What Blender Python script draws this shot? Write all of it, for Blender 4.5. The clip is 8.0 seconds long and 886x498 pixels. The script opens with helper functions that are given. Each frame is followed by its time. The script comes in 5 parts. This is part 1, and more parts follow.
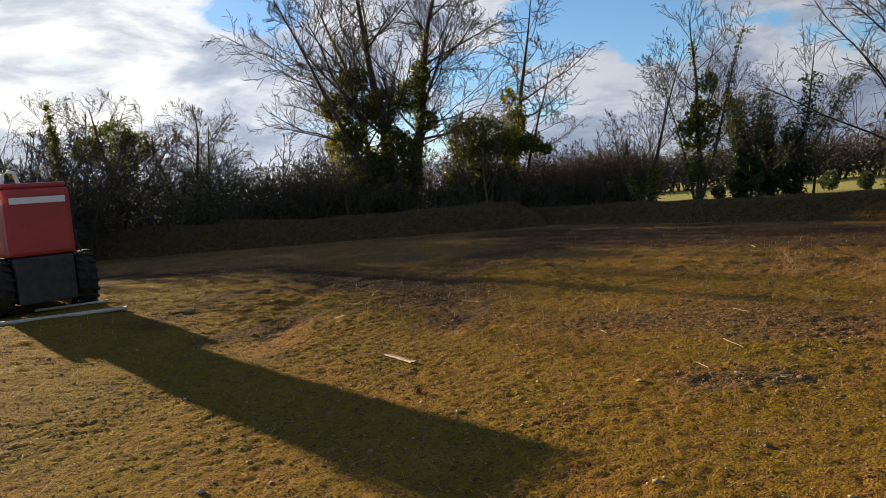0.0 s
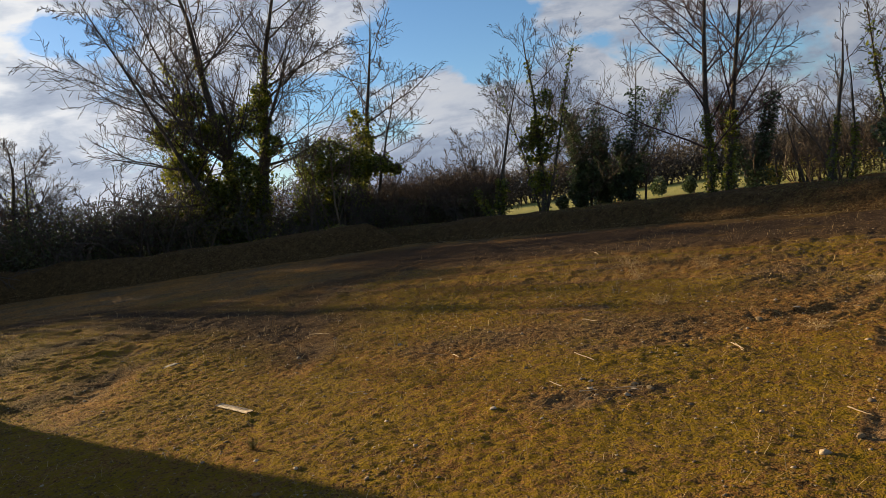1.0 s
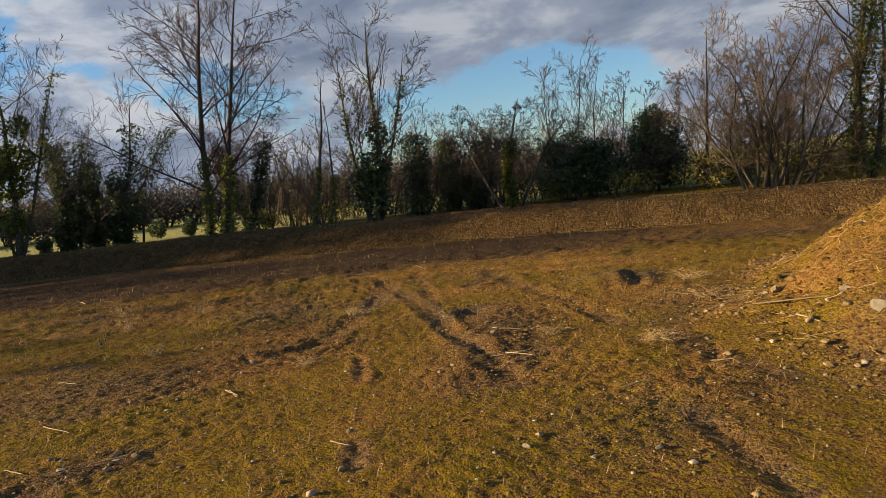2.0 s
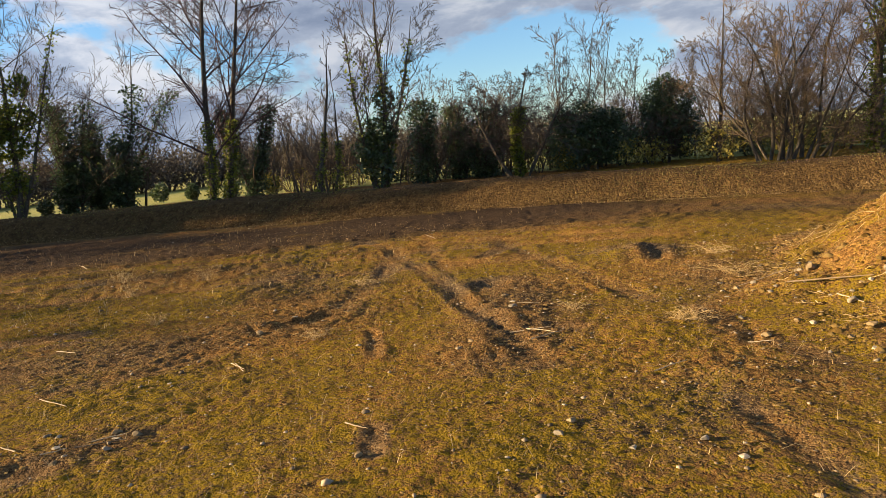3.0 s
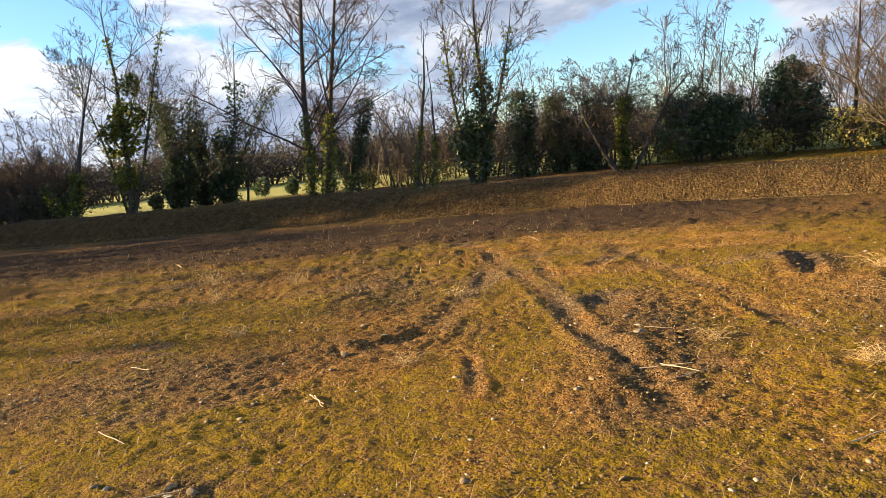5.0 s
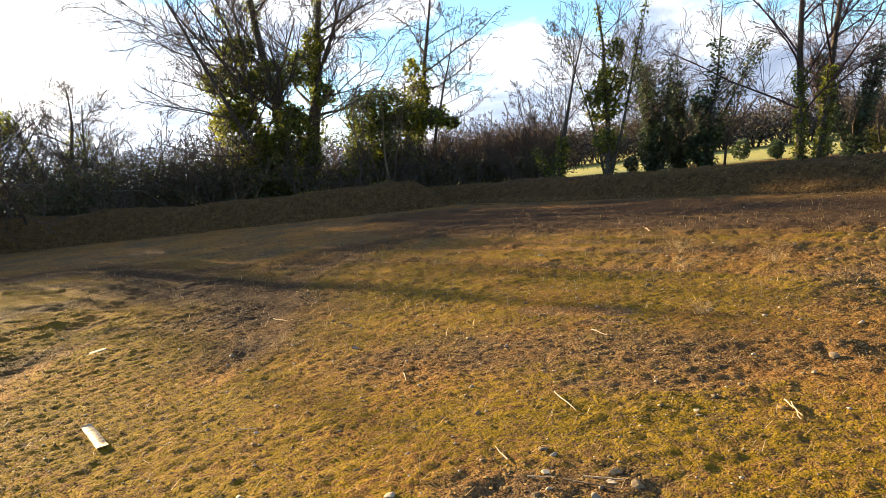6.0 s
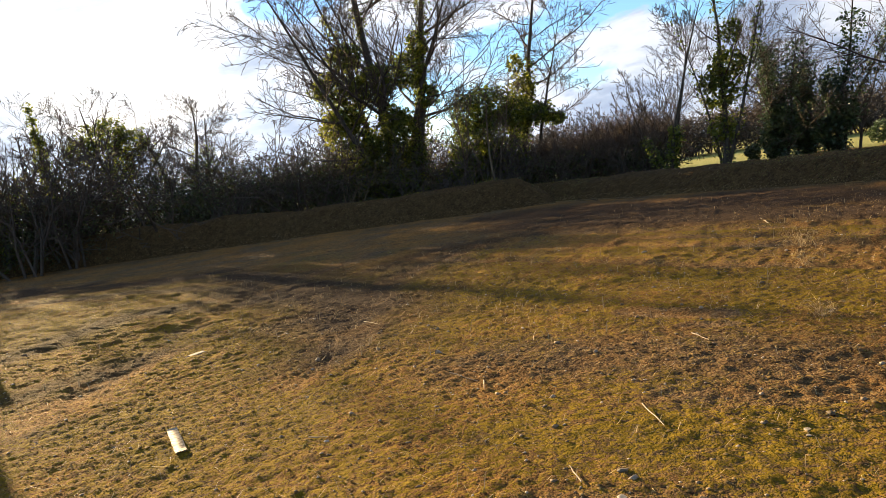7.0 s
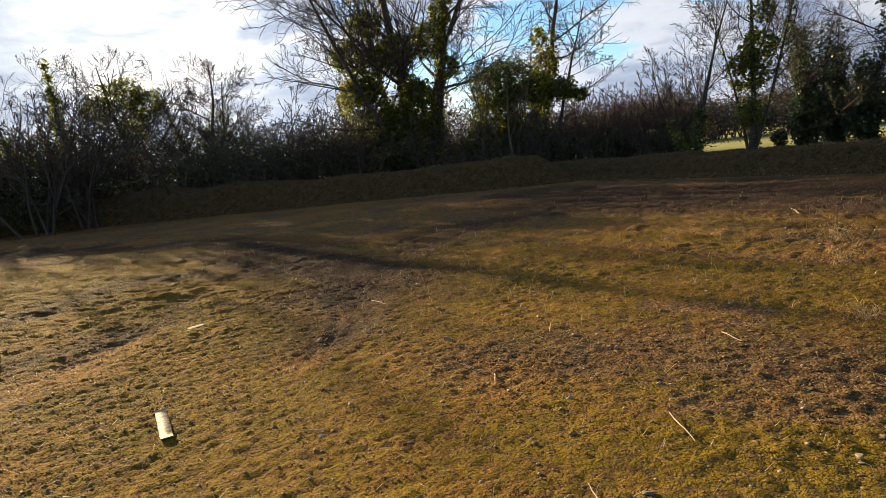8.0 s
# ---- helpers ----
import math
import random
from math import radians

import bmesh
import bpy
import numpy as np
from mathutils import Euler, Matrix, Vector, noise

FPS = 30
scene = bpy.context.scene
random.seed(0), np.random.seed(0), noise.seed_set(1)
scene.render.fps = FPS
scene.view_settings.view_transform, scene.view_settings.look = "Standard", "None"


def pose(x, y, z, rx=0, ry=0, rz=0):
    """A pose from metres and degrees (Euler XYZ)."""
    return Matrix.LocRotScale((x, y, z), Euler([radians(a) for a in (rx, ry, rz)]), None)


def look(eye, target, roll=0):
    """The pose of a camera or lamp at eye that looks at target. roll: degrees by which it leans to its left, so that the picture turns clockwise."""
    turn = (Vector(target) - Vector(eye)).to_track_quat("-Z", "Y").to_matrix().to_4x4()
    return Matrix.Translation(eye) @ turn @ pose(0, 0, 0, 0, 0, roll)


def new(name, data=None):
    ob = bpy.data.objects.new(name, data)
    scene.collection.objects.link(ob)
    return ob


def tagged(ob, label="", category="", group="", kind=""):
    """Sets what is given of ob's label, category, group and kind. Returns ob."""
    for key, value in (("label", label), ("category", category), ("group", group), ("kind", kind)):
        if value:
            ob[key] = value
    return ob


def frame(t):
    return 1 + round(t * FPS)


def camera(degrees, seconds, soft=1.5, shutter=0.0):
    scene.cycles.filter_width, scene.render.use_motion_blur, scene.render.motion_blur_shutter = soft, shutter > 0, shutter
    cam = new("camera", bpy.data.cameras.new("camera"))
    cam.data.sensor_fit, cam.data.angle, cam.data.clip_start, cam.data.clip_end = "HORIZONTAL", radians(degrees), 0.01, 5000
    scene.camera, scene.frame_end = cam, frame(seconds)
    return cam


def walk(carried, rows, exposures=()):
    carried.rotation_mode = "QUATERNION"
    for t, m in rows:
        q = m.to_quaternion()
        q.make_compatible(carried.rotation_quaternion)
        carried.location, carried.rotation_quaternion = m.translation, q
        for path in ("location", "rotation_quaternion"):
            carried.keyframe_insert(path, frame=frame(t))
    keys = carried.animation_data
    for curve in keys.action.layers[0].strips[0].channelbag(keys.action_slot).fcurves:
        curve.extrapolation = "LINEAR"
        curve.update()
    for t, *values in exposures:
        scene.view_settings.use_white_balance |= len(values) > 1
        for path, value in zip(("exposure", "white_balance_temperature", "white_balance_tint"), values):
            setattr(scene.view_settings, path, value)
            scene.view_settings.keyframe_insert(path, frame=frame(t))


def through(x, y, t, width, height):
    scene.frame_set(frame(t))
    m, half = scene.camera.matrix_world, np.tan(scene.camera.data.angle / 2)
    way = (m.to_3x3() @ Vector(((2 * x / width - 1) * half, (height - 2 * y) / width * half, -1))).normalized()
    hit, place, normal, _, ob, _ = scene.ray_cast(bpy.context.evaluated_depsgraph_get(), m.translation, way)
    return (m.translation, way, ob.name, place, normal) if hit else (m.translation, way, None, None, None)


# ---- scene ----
cam = camera(64.8, 8.0, soft=0.75)
PATH = [
    (0, (0.279, 0.098, 1.525), (0.190, 2.090, 1.366), -5.0),
    (0.5, (0.326, 0.410, 1.538), (0.349, 2.402, 1.358), -6.9),
    (1, (0.485, 0.552, 1.513), (0.799, 2.522, 1.369), -8.2),
    (1.1, (0.506, 0.582, 1.509), (1.001, 2.515, 1.368), -7.8),
    (1.2, (0.550, 0.602, 1.515), (1.221, 2.482, 1.378), -8.0),
    (1.3, (0.551, 0.589, 1.520), (1.382, 2.403, 1.391), -8.0),
    (1.5, (0.618, 0.636, 1.506), (1.722, 2.299, 1.374), -8.8),
    (1.7, (0.674, 0.712, 1.487), (2.017, 2.186, 1.327), -6.7),
    (2, (0.727, 0.770, 1.493), (2.216, 2.090, 1.291), -6.3),
    (2.2, (0.773, 0.817, 1.509), (2.298, 2.088, 1.265), -6.4),
    (3.3, (1.031, 1.185, 1.455), (2.438, 2.574, 1.150), -5.1),
    (3.5, (1.188, 1.250, 1.444), (2.504, 2.727, 1.149), -7.1),
    (4, (1.336, 1.387, 1.481), (2.765, 2.757, 1.192), -7.7),
    (4.2, (1.363, 1.418, 1.487), (2.824, 2.756, 1.216), -7.2),
    (5.3, (1.513, 1.898, 1.516), (2.547, 3.586, 1.228), -5.4),
    (5.5, (1.544, 1.979, 1.502), (2.332, 3.795, 1.216), -5.2),
    (6, (1.645, 2.182, 1.490), (1.734, 4.165, 1.245), -6.4),
    (6.5, (1.829, 2.315, 1.470), (1.699, 4.303, 1.298), -7.1),
    (7, (1.884, 2.444, 1.440), (1.654, 4.420, 1.233), -8.6),
    (7.5, (1.869, 2.675, 1.442), (1.658, 4.650, 1.209), -6.5),
    (8, (1.847, 2.819, 1.451), (1.570, 4.780, 1.175), -6.4),
]
EXPOSURES = [(0.0, 1.4), (1.0, 1.27), (1.5, 1.22), (2.2, 1.5), (3.3, 1.95), (4.2, 2.07), (5.3, 2.37), (6.0, 2.52), (6.6, 2.3), (8.0, 1.76)]
walk(cam, [(t, look(eye, target, roll)) for t, eye, target, roll in PATH], EXPOSURES)

# ---- world, sun ----
SUN_AZ, SUN_EL = -44.0, 12.4      # degrees from +y towards +x, and above the horizon
az, el = radians(SUN_AZ), radians(SUN_EL)
SUN_DIR = Vector((math.sin(az) * math.cos(el), math.cos(az) * math.cos(el), math.sin(el)))

sun_data = bpy.data.lights.new("sun", "SUN")
sun_data.energy, sun_data.angle, sun_data.color = 4.8, radians(0.6), (1.0, 0.745, 0.41)
sun_lamp = new("sun", sun_data)
sun_lamp.matrix_world = look(SUN_DIR * 60, (0, 0, 0))


def link(nt, a, b):
    nt.links.new(a, b)


def math_node(nt, op, a, b=None, c=None, clamp=False):
    n = nt.nodes.new("ShaderNodeMath")
    n.operation, n.use_clamp = op, clamp
    for i, v in enumerate((a, b, c)):
        if v is None:
            continue
        if isinstance(v, (int, float)):
            n.inputs[i].default_value = v
        else:
            link(nt, v, n.inputs[i])
    return n.outputs[0]


def ramp(nt, fac, stops):
    n = nt.nodes.new("ShaderNodeValToRGB")
    e = n.color_ramp.elements
    while len(e) < len(stops):
        e.new(0.5)
    for i, (p, col) in enumerate(stops):
        e[i].position = p
        e[i].color = (*col, 1) if len(col) == 3 else col
    link(nt, fac, n.inputs[0])
    return n.outputs[0]


def grey(*stops):
    return [(p, (v, v, v)) for p, v in stops]


def noise_node(nt, vec, scale, detail=4.0, rough=0.55, distort=0.0, dims="3D", out=0):
    n = nt.nodes.new("ShaderNodeTexNoise")
    n.noise_dimensions = dims
    n.inputs["Scale"].default_value = scale
    n.inputs["Detail"].default_value = detail
    n.inputs["Roughness"].default_value = rough
    n.inputs["Distortion"].default_value = distort
    if vec is not None:
        link(nt, vec, n.inputs["Vector"])
    return n.outputs[out]


def mix(nt, fac, a, b, blend="MIX"):
    n = nt.nodes.new("ShaderNodeMix")
    n.data_type, n.blend_type = "RGBA", blend
    for sock, v in ((n.inputs[0], fac), (n.inputs[6], a), (n.inputs[7], b)):
        if isinstance(v, (int, float)):
            sock.default_value = v
        elif isinstance(v, tuple):
            sock.default_value = (*v, 1)
        else:
            link(nt, v, sock)
    return n.outputs[2]


def vec_math(nt, op, a, b=None):
    n = nt.nodes.new("ShaderNodeVectorMath")
    n.operation = op
    for i, v in enumerate((a, b)):
        if v is None:
            continue
        if isinstance(v, tuple):
            n.inputs[i].default_value = v
        else:
            link(nt, v, n.inputs[i])
    return n


def build_world():
    w = bpy.data.worlds.new("sky")
    scene.world = w
    w.use_nodes = True
    nt = w.node_tree
    nt.nodes.clear()
    out = nt.nodes.new("ShaderNodeOutputWorld")
    tc = nt.nodes.new("ShaderNodeTexCoord")
    d = vec_math(nt, "NORMALIZE", tc.outputs["Generated"]).outputs[0]
    sky = nt.nodes.new("ShaderNodeTexSky")
    sky.sky_type, sky.sun_disc = "NISHITA", False
    sky.sun_elevation, sky.sun_rotation = radians(SUN_EL), radians(SUN_AZ)
    sky.air_density, sky.dust_density, sky.ozone_density = 1.0, 0.25, 4.0
    bg_sky = nt.nodes.new("ShaderNodeBackground")
    bg_sky.inputs[1].default_value = SKY_STRENGTH
    link(nt, sky.outputs[0], bg_sky.inputs[0])
    # clouds: flat-based cumulus, seen far off, so stretched along the horizon
    sep = nt.nodes.new("ShaderNodeSeparateXYZ")
    link(nt, d, sep.inputs[0])
    up = math_node(nt, "MAXIMUM", sep.outputs[2], 0.0)
    # heaped clouds, a little flattened
    lay = vec_math(nt, "MULTIPLY", d, (1.0, 1.0, 1.9)).outputs[0]
    base = noise_node(nt, lay, 3.4, 8.0, 0.55, 0.35)
    cover = math_node(nt, "ADD", base, math_node(nt, "MULTIPLY_ADD", noise_node(nt, lay, 11.0, 6.0, 0.6, 0.2), 0.30, -0.15))
    # large banks of cloud: direction (degrees), width (degrees) and weight
    for a_deg, e_deg, wide, weight in CLOUD_BANKS:
        a, e = radians(a_deg), radians(e_deg)
        c = (math.sin(a) * math.cos(e), math.cos(a) * math.cos(e), math.sin(e))
        # flattened lobes: differences in height count for more than those along the horizon
        diff = vec_math(nt, "SUBTRACT", d, c).outputs[0]
        diff = vec_math(nt, "MULTIPLY", diff, (1.0, 1.0, 2.6)).outputs[0]
        dist = vec_math(nt, "LENGTH", diff).outputs[1]
        lobe = math_node(nt, "SUBTRACT", 1.0, math_node(nt, "DIVIDE", dist, 2 * math.sin(radians(wide) / 2)), clamp=True)
        cover = math_node(nt, "ADD", cover, math_node(nt, "MULTIPLY", lobe, weight))
    low = math_node(nt, "SUBTRACT", 1.0, math_node(nt, "DIVIDE", up, 0.11), clamp=True)
    cover = math_node(nt, "ADD", cover, math_node(nt, "MULTIPLY", low, 0.16))
    mask = ramp(nt, cover, grey((0.505, 0.0), (0.575, 1.0)))
    body = noise_node(nt, vec_math(nt, "MULTIPLY", d, (1.0, 1.0, 2.8)).outputs[0], 5.5, 6.0, 0.58, 0.3)
    thick = ramp(nt, math_node(nt, "ADD", math_node(nt, "MULTIPLY", cover, 0.30), math_node(nt, "MULTIPLY", body, 0.70)),
                 [(0.42, (1.0, 1.0, 1.0)), (0.49, (0.88, 0.91, 0.96)), (0.56, (0.56, 0.63, 0.75)), (0.68, (0.34, 0.41, 0.55))])
    dot = vec_math(nt, "DOT_PRODUCT", d, tuple(SUN_DIR)).outputs[1]
    glow = math_node(nt, "POWER", math_node(nt, "MAXIMUM", dot, 0.0), 7.0)
    wide_glow = math_node(nt, "POWER", math_node(nt, "MAXIMUM", dot, 0.0), 1.5)
    gain = math_node(nt, "ADD", math_node(nt, "MULTIPLY_ADD", glow, 0.50, 0.78), math_node(nt, "MULTIPLY", wide_glow, 0.58))
    tint = mix(nt, glow, (0.955, 0.985, 1.05), (1.06, 1.0, 0.90))
    col = vec_math(nt, "SCALE", vec_math(nt, "MULTIPLY", thick, tint).outputs[0])
    link(nt, gain, col.inputs["Scale"])
    bg_cloud = nt.nodes.new("ShaderNodeBackground")
    bg_cloud.inputs[1].default_value = CLOUD_STRENGTH
    link(nt, col.outputs[0], bg_cloud.inputs[0])
    m = nt.nodes.new("ShaderNodeMixShader")
    link(nt, mask, m.inputs[0])
    link(nt, bg_sky.outputs[0], m.inputs[1])
    link(nt, bg_cloud.outputs[0], m.inputs[2])
    link(nt, m.outputs[0], out.inputs[0])


SKY_STRENGTH, CLOUD_STRENGTH = 0.063, 0.252
CLOUD_BANKS = [(-38, 14, 34, 0.34), (-14, 9, 14, 0.16), (14, 5, 16, 0.20), (48, 17, 36, 0.25), (30, 14, 16, 0.16),
               (72, 6, 22, 0.12), (9, 13, 10, -0.34), (-17, 15, 6, -0.28), (-4, 14, 10, 0.14), (33, 9, 9, -0.12), (62, 8, 14, -0.14), (60, 17, 24, 0.08), (100, 12, 40, 0.2), (58, 15, 24, 0.22)]
build_world()


# ---- materials ----
def material(name):
    m = bpy.data.materials.new(name)
    m.use_nodes = True
    nt = m.node_tree
    b = nt.nodes["Principled BSDF"]
    return m, nt, b


def place(nt):
    return nt.nodes.new("ShaderNodeNewGeometry").outputs["Position"]


def bump(nt, b, height, strength, dist):
    n = nt.nodes.new("ShaderNodeBump")
    n.inputs["Strength"].default_value, n.inputs["Distance"].default_value = strength, dist
    link(nt, height, n.inputs["Height"])
    link(nt, n.outputs[0], b.inputs["Normal"])


def attribute(nt, name):
    n = nt.nodes.new("ShaderNodeAttribute")
    n.attribute_name = name
    return n.outputs["Fac"]


def island(nt):
    return nt.nodes.new("ShaderNodeNewGeometry").outputs["Random Per Island"]


def cells(nt, vec, scale):
    """Random cells: distance from the middle, and a random value for each."""
    n = nt.nodes.new("ShaderNodeTexVoronoi")
    n.inputs["Scale"].default_value = scale
    link(nt, vec, n.inputs["Vector"])
    s = nt.nodes.new("ShaderNodeSeparateColor")
    link(nt, n.outputs["Color"], s.inputs[0])
    return n.outputs["Distance"], s.outputs[0]


def soil_material():
    """Damp crumbly soil under a thin, patchy carpet of moss."""
    m, nt, b = material("mossy_soil")
    p = place(nt)
    big = noise_node(nt, p, 0.55, 4, 0.6)
    patch = noise_node(nt, p, 2.1, 5, 0.68)
    mid = noise_node(nt, p, 7.0, 5, 0.7)
    fine = noise_node(nt, p, 55.0, 4, 0.75)
    grit = noise_node(nt, p, 170.0, 2, 0.7)
    warp = nt.nodes.new("ShaderNodeTexNoise")
    warp.inputs["Scale"].default_value = 40.0
    link(nt, p, warp.inputs["Vector"])
    shift = vec_math(nt, "SCALE", warp.outputs["Color"])
    shift.inputs["Scale"].default_value = 0.025
    q = vec_math(nt, "ADD", p, shift.outputs[0]).outputs[0]
    d1, c1 = cells(nt, q, 34.0)
    d2, c2 = cells(nt, q, 85.0)
    grain = math_node(nt, "ADD", math_node(nt, "MULTIPLY", c1, 0.45), math_node(nt, "MULTIPLY", c2, 0.55))
    tone = math_node(nt, "ADD", math_node(nt, "MULTIPLY", mid, 0.30), math_node(nt, "ADD", math_node(nt, "MULTIPLY", fine, 0.3), math_node(nt, "MULTIPLY", grain, 0.40)))
    soil = ramp(nt, tone, [(0.28, (0.078, 0.039, 0.013)), (0.42, (0.21, 0.106, 0.033)), (0.56, (0.33, 0.174, 0.052)), (0.76, (0.48, 0.285, 0.105))])
    grey_soil = ramp(nt, tone, [(0.28, (0.050, 0.036, 0.022)), (0.5, (0.145, 0.100, 0.058)), (0.76, (0.30, 0.225, 0.14))])
    damp = ramp(nt, math_node(nt, "ADD", math_node(nt, "MULTIPLY", big, 0.6), math_node(nt, "MULTIPLY", patch, 0.4)), grey((0.44, 0.0), (0.58, 0.9)))
    soil = mix(nt, damp, soil, grey_soil)
    tone = math_node(nt, "ADD", math_node(nt, "MULTIPLY", fine, 0.5), math_node(nt, "ADD", math_node(nt, "MULTIPLY", grit, 0.25), math_node(nt, "MULTIPLY", mid, 0.25)))
    moss = ramp(nt, tone, [(0.34, (0.090, 0.060, 0.005)), (0.50, (0.218, 0.143, 0.008)), (0.66, (0.345, 0.225, 0.014))])
    amount = math_node(nt, "ADD", math_node(nt, "MULTIPLY", big, 0.30), math_node(nt, "MULTIPLY", mid, 0.30))
    amount = math_node(nt, "ADD", amount, math_node(nt, "MULTIPLY", patch, 0.40))
    amount = math_node(nt, "ADD", amount, math_node(nt, "MULTIPLY", math_node(nt, "SUBTRACT", c1, 0.5), 0.22))
    amount = math_node(nt, "ADD", amount, math_node(nt, "MULTIPLY", math_node(nt, "SUBTRACT", fine, 0.5), 0.60))
    amount = math_node(nt, "ADD", amount, math_node(nt, "MULTIPLY_ADD", attribute(nt, "moss"), 0.5, -0.395))
    col = mix(nt, ramp(nt, amount, grey((0.50, 0.0), (0.66, 0.9))), soil, moss)
    # Mud tone; its mask also carries the tree shade painted on the left swath.
    mud = ramp(nt, math_node(nt, "ADD", math_node(nt, "MULTIPLY", mid, 0.5), math_node(nt, "MULTIPLY", grain, 0.5)), [(0.3, (0.036, 0.023, 0.014)), (0.7, (0.10, 0.066, 0.041))])
    col = mix(nt, attribute(nt, "mud"), col, mud)
    link(nt, col, b.inputs["Base Color"])
    b.inputs["Roughness"].default_value = 0.95
    b.inputs["Specular IOR Level"].default_value = 0.03
    h = math_node(nt, "ADD", math_node(nt, "MULTIPLY", fine, 0.6), math_node(nt, "MULTIPLY", d1, -0.55))
    h = math_node(nt, "ADD", h, math_node(nt, "MULTIPLY", d2, -0.35))
    h = math_node(nt, "ADD", h, math_node(nt, "MULTIPLY", grit, 0.18))
    h = math_node(nt, "ADD", h, math_node(nt, "MULTIPLY", mid, 0.6))
    bump(nt, b, h, 1.0, 0.050)
    return m


def crumb_material(name, stops, scale, depth):
    """Loose crumbly soil: grains of two sizes."""
    m, nt, b = material(name)
    p = place(nt)
    mid, fine = noise_node(nt, p, scale * 0.22, 5, 0.7), noise_node(nt, p, scale * 2.2, 4, 0.75)
    d1, c1 = cells(nt, p, scale)
    d2, c2 = cells(nt, p, scale * 2.7)
    tone = math_node(nt, "ADD", math_node(nt, "MULTIPLY", mid, 0.45), math_node(nt, "ADD", math_node(nt, "MULTIPLY", fine, 0.2), math_node(nt, "MULTIPLY", math_node(nt, "ADD", c1, c2), 0.175)))
    link(nt, ramp(nt, tone, stops), b.inputs["Base Color"])
    b.inputs["Roughness"].default_value = 0.95
    b.inputs["Specular IOR Level"].default_value = 0.03
    h = math_node(nt, "ADD", math_node(nt, "MULTIPLY", d1, -1.0), math_node(nt, "ADD", math_node(nt, "MULTIPLY", d2, -0.5), math_node(nt, "MULTIPLY", fine, 0.5)))
    bump(nt, b, h, 1.0, depth)
    return m


def field_material():
    m, nt, b = material("pasture_grass")
    p = place(nt)
    a, f = noise_node(nt, p, 0.12, 4), noise_node(nt, p, 9.0, 4, 0.7)
    col = mix(nt, a, ramp(nt, f, [(0.3, (0.10, 0.115, 0.012)), (0.7, (0.28, 0.27, 0.035))]), (0.30, 0.27, 0.05))
    link(nt, col, b.inputs["Base Color"])
    b.inputs["Roughness"].default_value = 0.9
    bump(nt, b, f, 0.8, 0.08)
    return m


def noisy_material(name, stops, scale, rough=0.9, spec=0.2, bump_d=0.01, per_island=0.0, stretch=None):
    m, nt, b = material(name)
    p = place(nt)
    if stretch:
        p = vec_math(nt, "MULTIPLY", p, stretch).outputs[0]
    f = noise_node(nt, p, scale, 5, 0.65)
    g = noise_node(nt, p, scale * 0.13, 3, 0.6)
    v = math_node(nt, "ADD", math_node(nt, "MULTIPLY", f, 0.65), math_node(nt, "MULTIPLY", g, 0.35))
    if per_island:
        v = math_node(nt, "ADD", v, math_node(nt, "MULTIPLY", math_node(nt, "SUBTRACT", island(nt), 0.5), per_island))
    link(nt, ramp(nt, v, stops), b.inputs["Base Color"])
    b.inputs["Roughness"].default_value = rough
    b.inputs["Specular IOR Level"].default_value = spec
    if bump_d:
        bump(nt, b, f, 0.8, bump_d)
    return m


def leaf_material(name, dark, light, rough=0.45, through=0.35):
    m, nt, b = material(name)
    f = noise_node(nt, place(nt), 1.3, 3, 0.6)
    v = math_node(nt, "ADD", math_node(nt, "MULTIPLY", f, 0.5), math_node(nt, "MULTIPLY", island(nt), 0.5))
    col = ramp(nt, v, [(0.25, dark), (0.75, light)])
    link(nt, col, b.inputs["Base Color"])
    b.inputs["Roughness"].default_value = rough
    t = nt.nodes.new("ShaderNodeBsdfTranslucent")
    link(nt, col, t.inputs[0])
    mx = nt.nodes.new("ShaderNodeMixShader")
    mx.inputs[0].default_value = through
    link(nt, b.outputs[0], mx.inputs[1])
    link(nt, t.outputs[0], mx.inputs[2])
    link(nt, mx.outputs[0], nt.nodes["Material Output"].inputs[0])
    return m


SOIL, FIELD = soil_material(), field_material()
BANK_SOIL = crumb_material("bank_soil", [(0.28, (0.032, 0.020, 0.010)), (0.45, (0.080, 0.049, 0.022)), (0.62, (0.145, 0.091, 0.036)), (0.8, (0.24, 0.165, 0.070))], 22.0, 0.05)
CLOD = noisy_material("soil_clod", [(0.3, (0.10, 0.062, 0.020)), (0.5, (0.21, 0.128, 0.040)), (0.72, (0.34, 0.22, 0.085))], 30.0, per_island=0.35, bump_d=0.006, spec=0.04)
HEAP_CLOD = noisy_material("heap_clod", [(0.3, (0.055, 0.030, 0.008)), (0.5, (0.15, 0.088, 0.022)), (0.72, (0.28, 0.18, 0.06))], 30.0, per_island=0.35, bump_d=0.006, spec=0.04)
PEBBLE = noisy_material("pebble", [(0.25, (0.10, 0.072, 0.042)), (0.5, (0.20, 0.145, 0.09)), (0.78, (0.38, 0.31, 0.22))], 25.0, rough=0.75, per_island=0.5, bump_d=0.003)
STONE = noisy_material("field_stone", [(0.3, (0.10, 0.066, 0.032)), (0.5, (0.20, 0.14, 0.072)), (0.7, (0.33, 0.24, 0.14))], 22.0, rough=0.8, bump_d=0.006)
FLINT = noisy_material("grey_stone", [(0.3, (0.10, 0.082, 0.06)), (0.5, (0.20, 0.165, 0.12)), (0.7, (0.33, 0.28, 0.21))], 18.0, rough=0.7, bump_d=0.006)
CHALK = noisy_material("pale_stone", [(0.3, (0.26, 0.20, 0.13)), (0.7, (0.48, 0.40, 0.29))], 30.0, rough=0.85, bump_d=0.004)
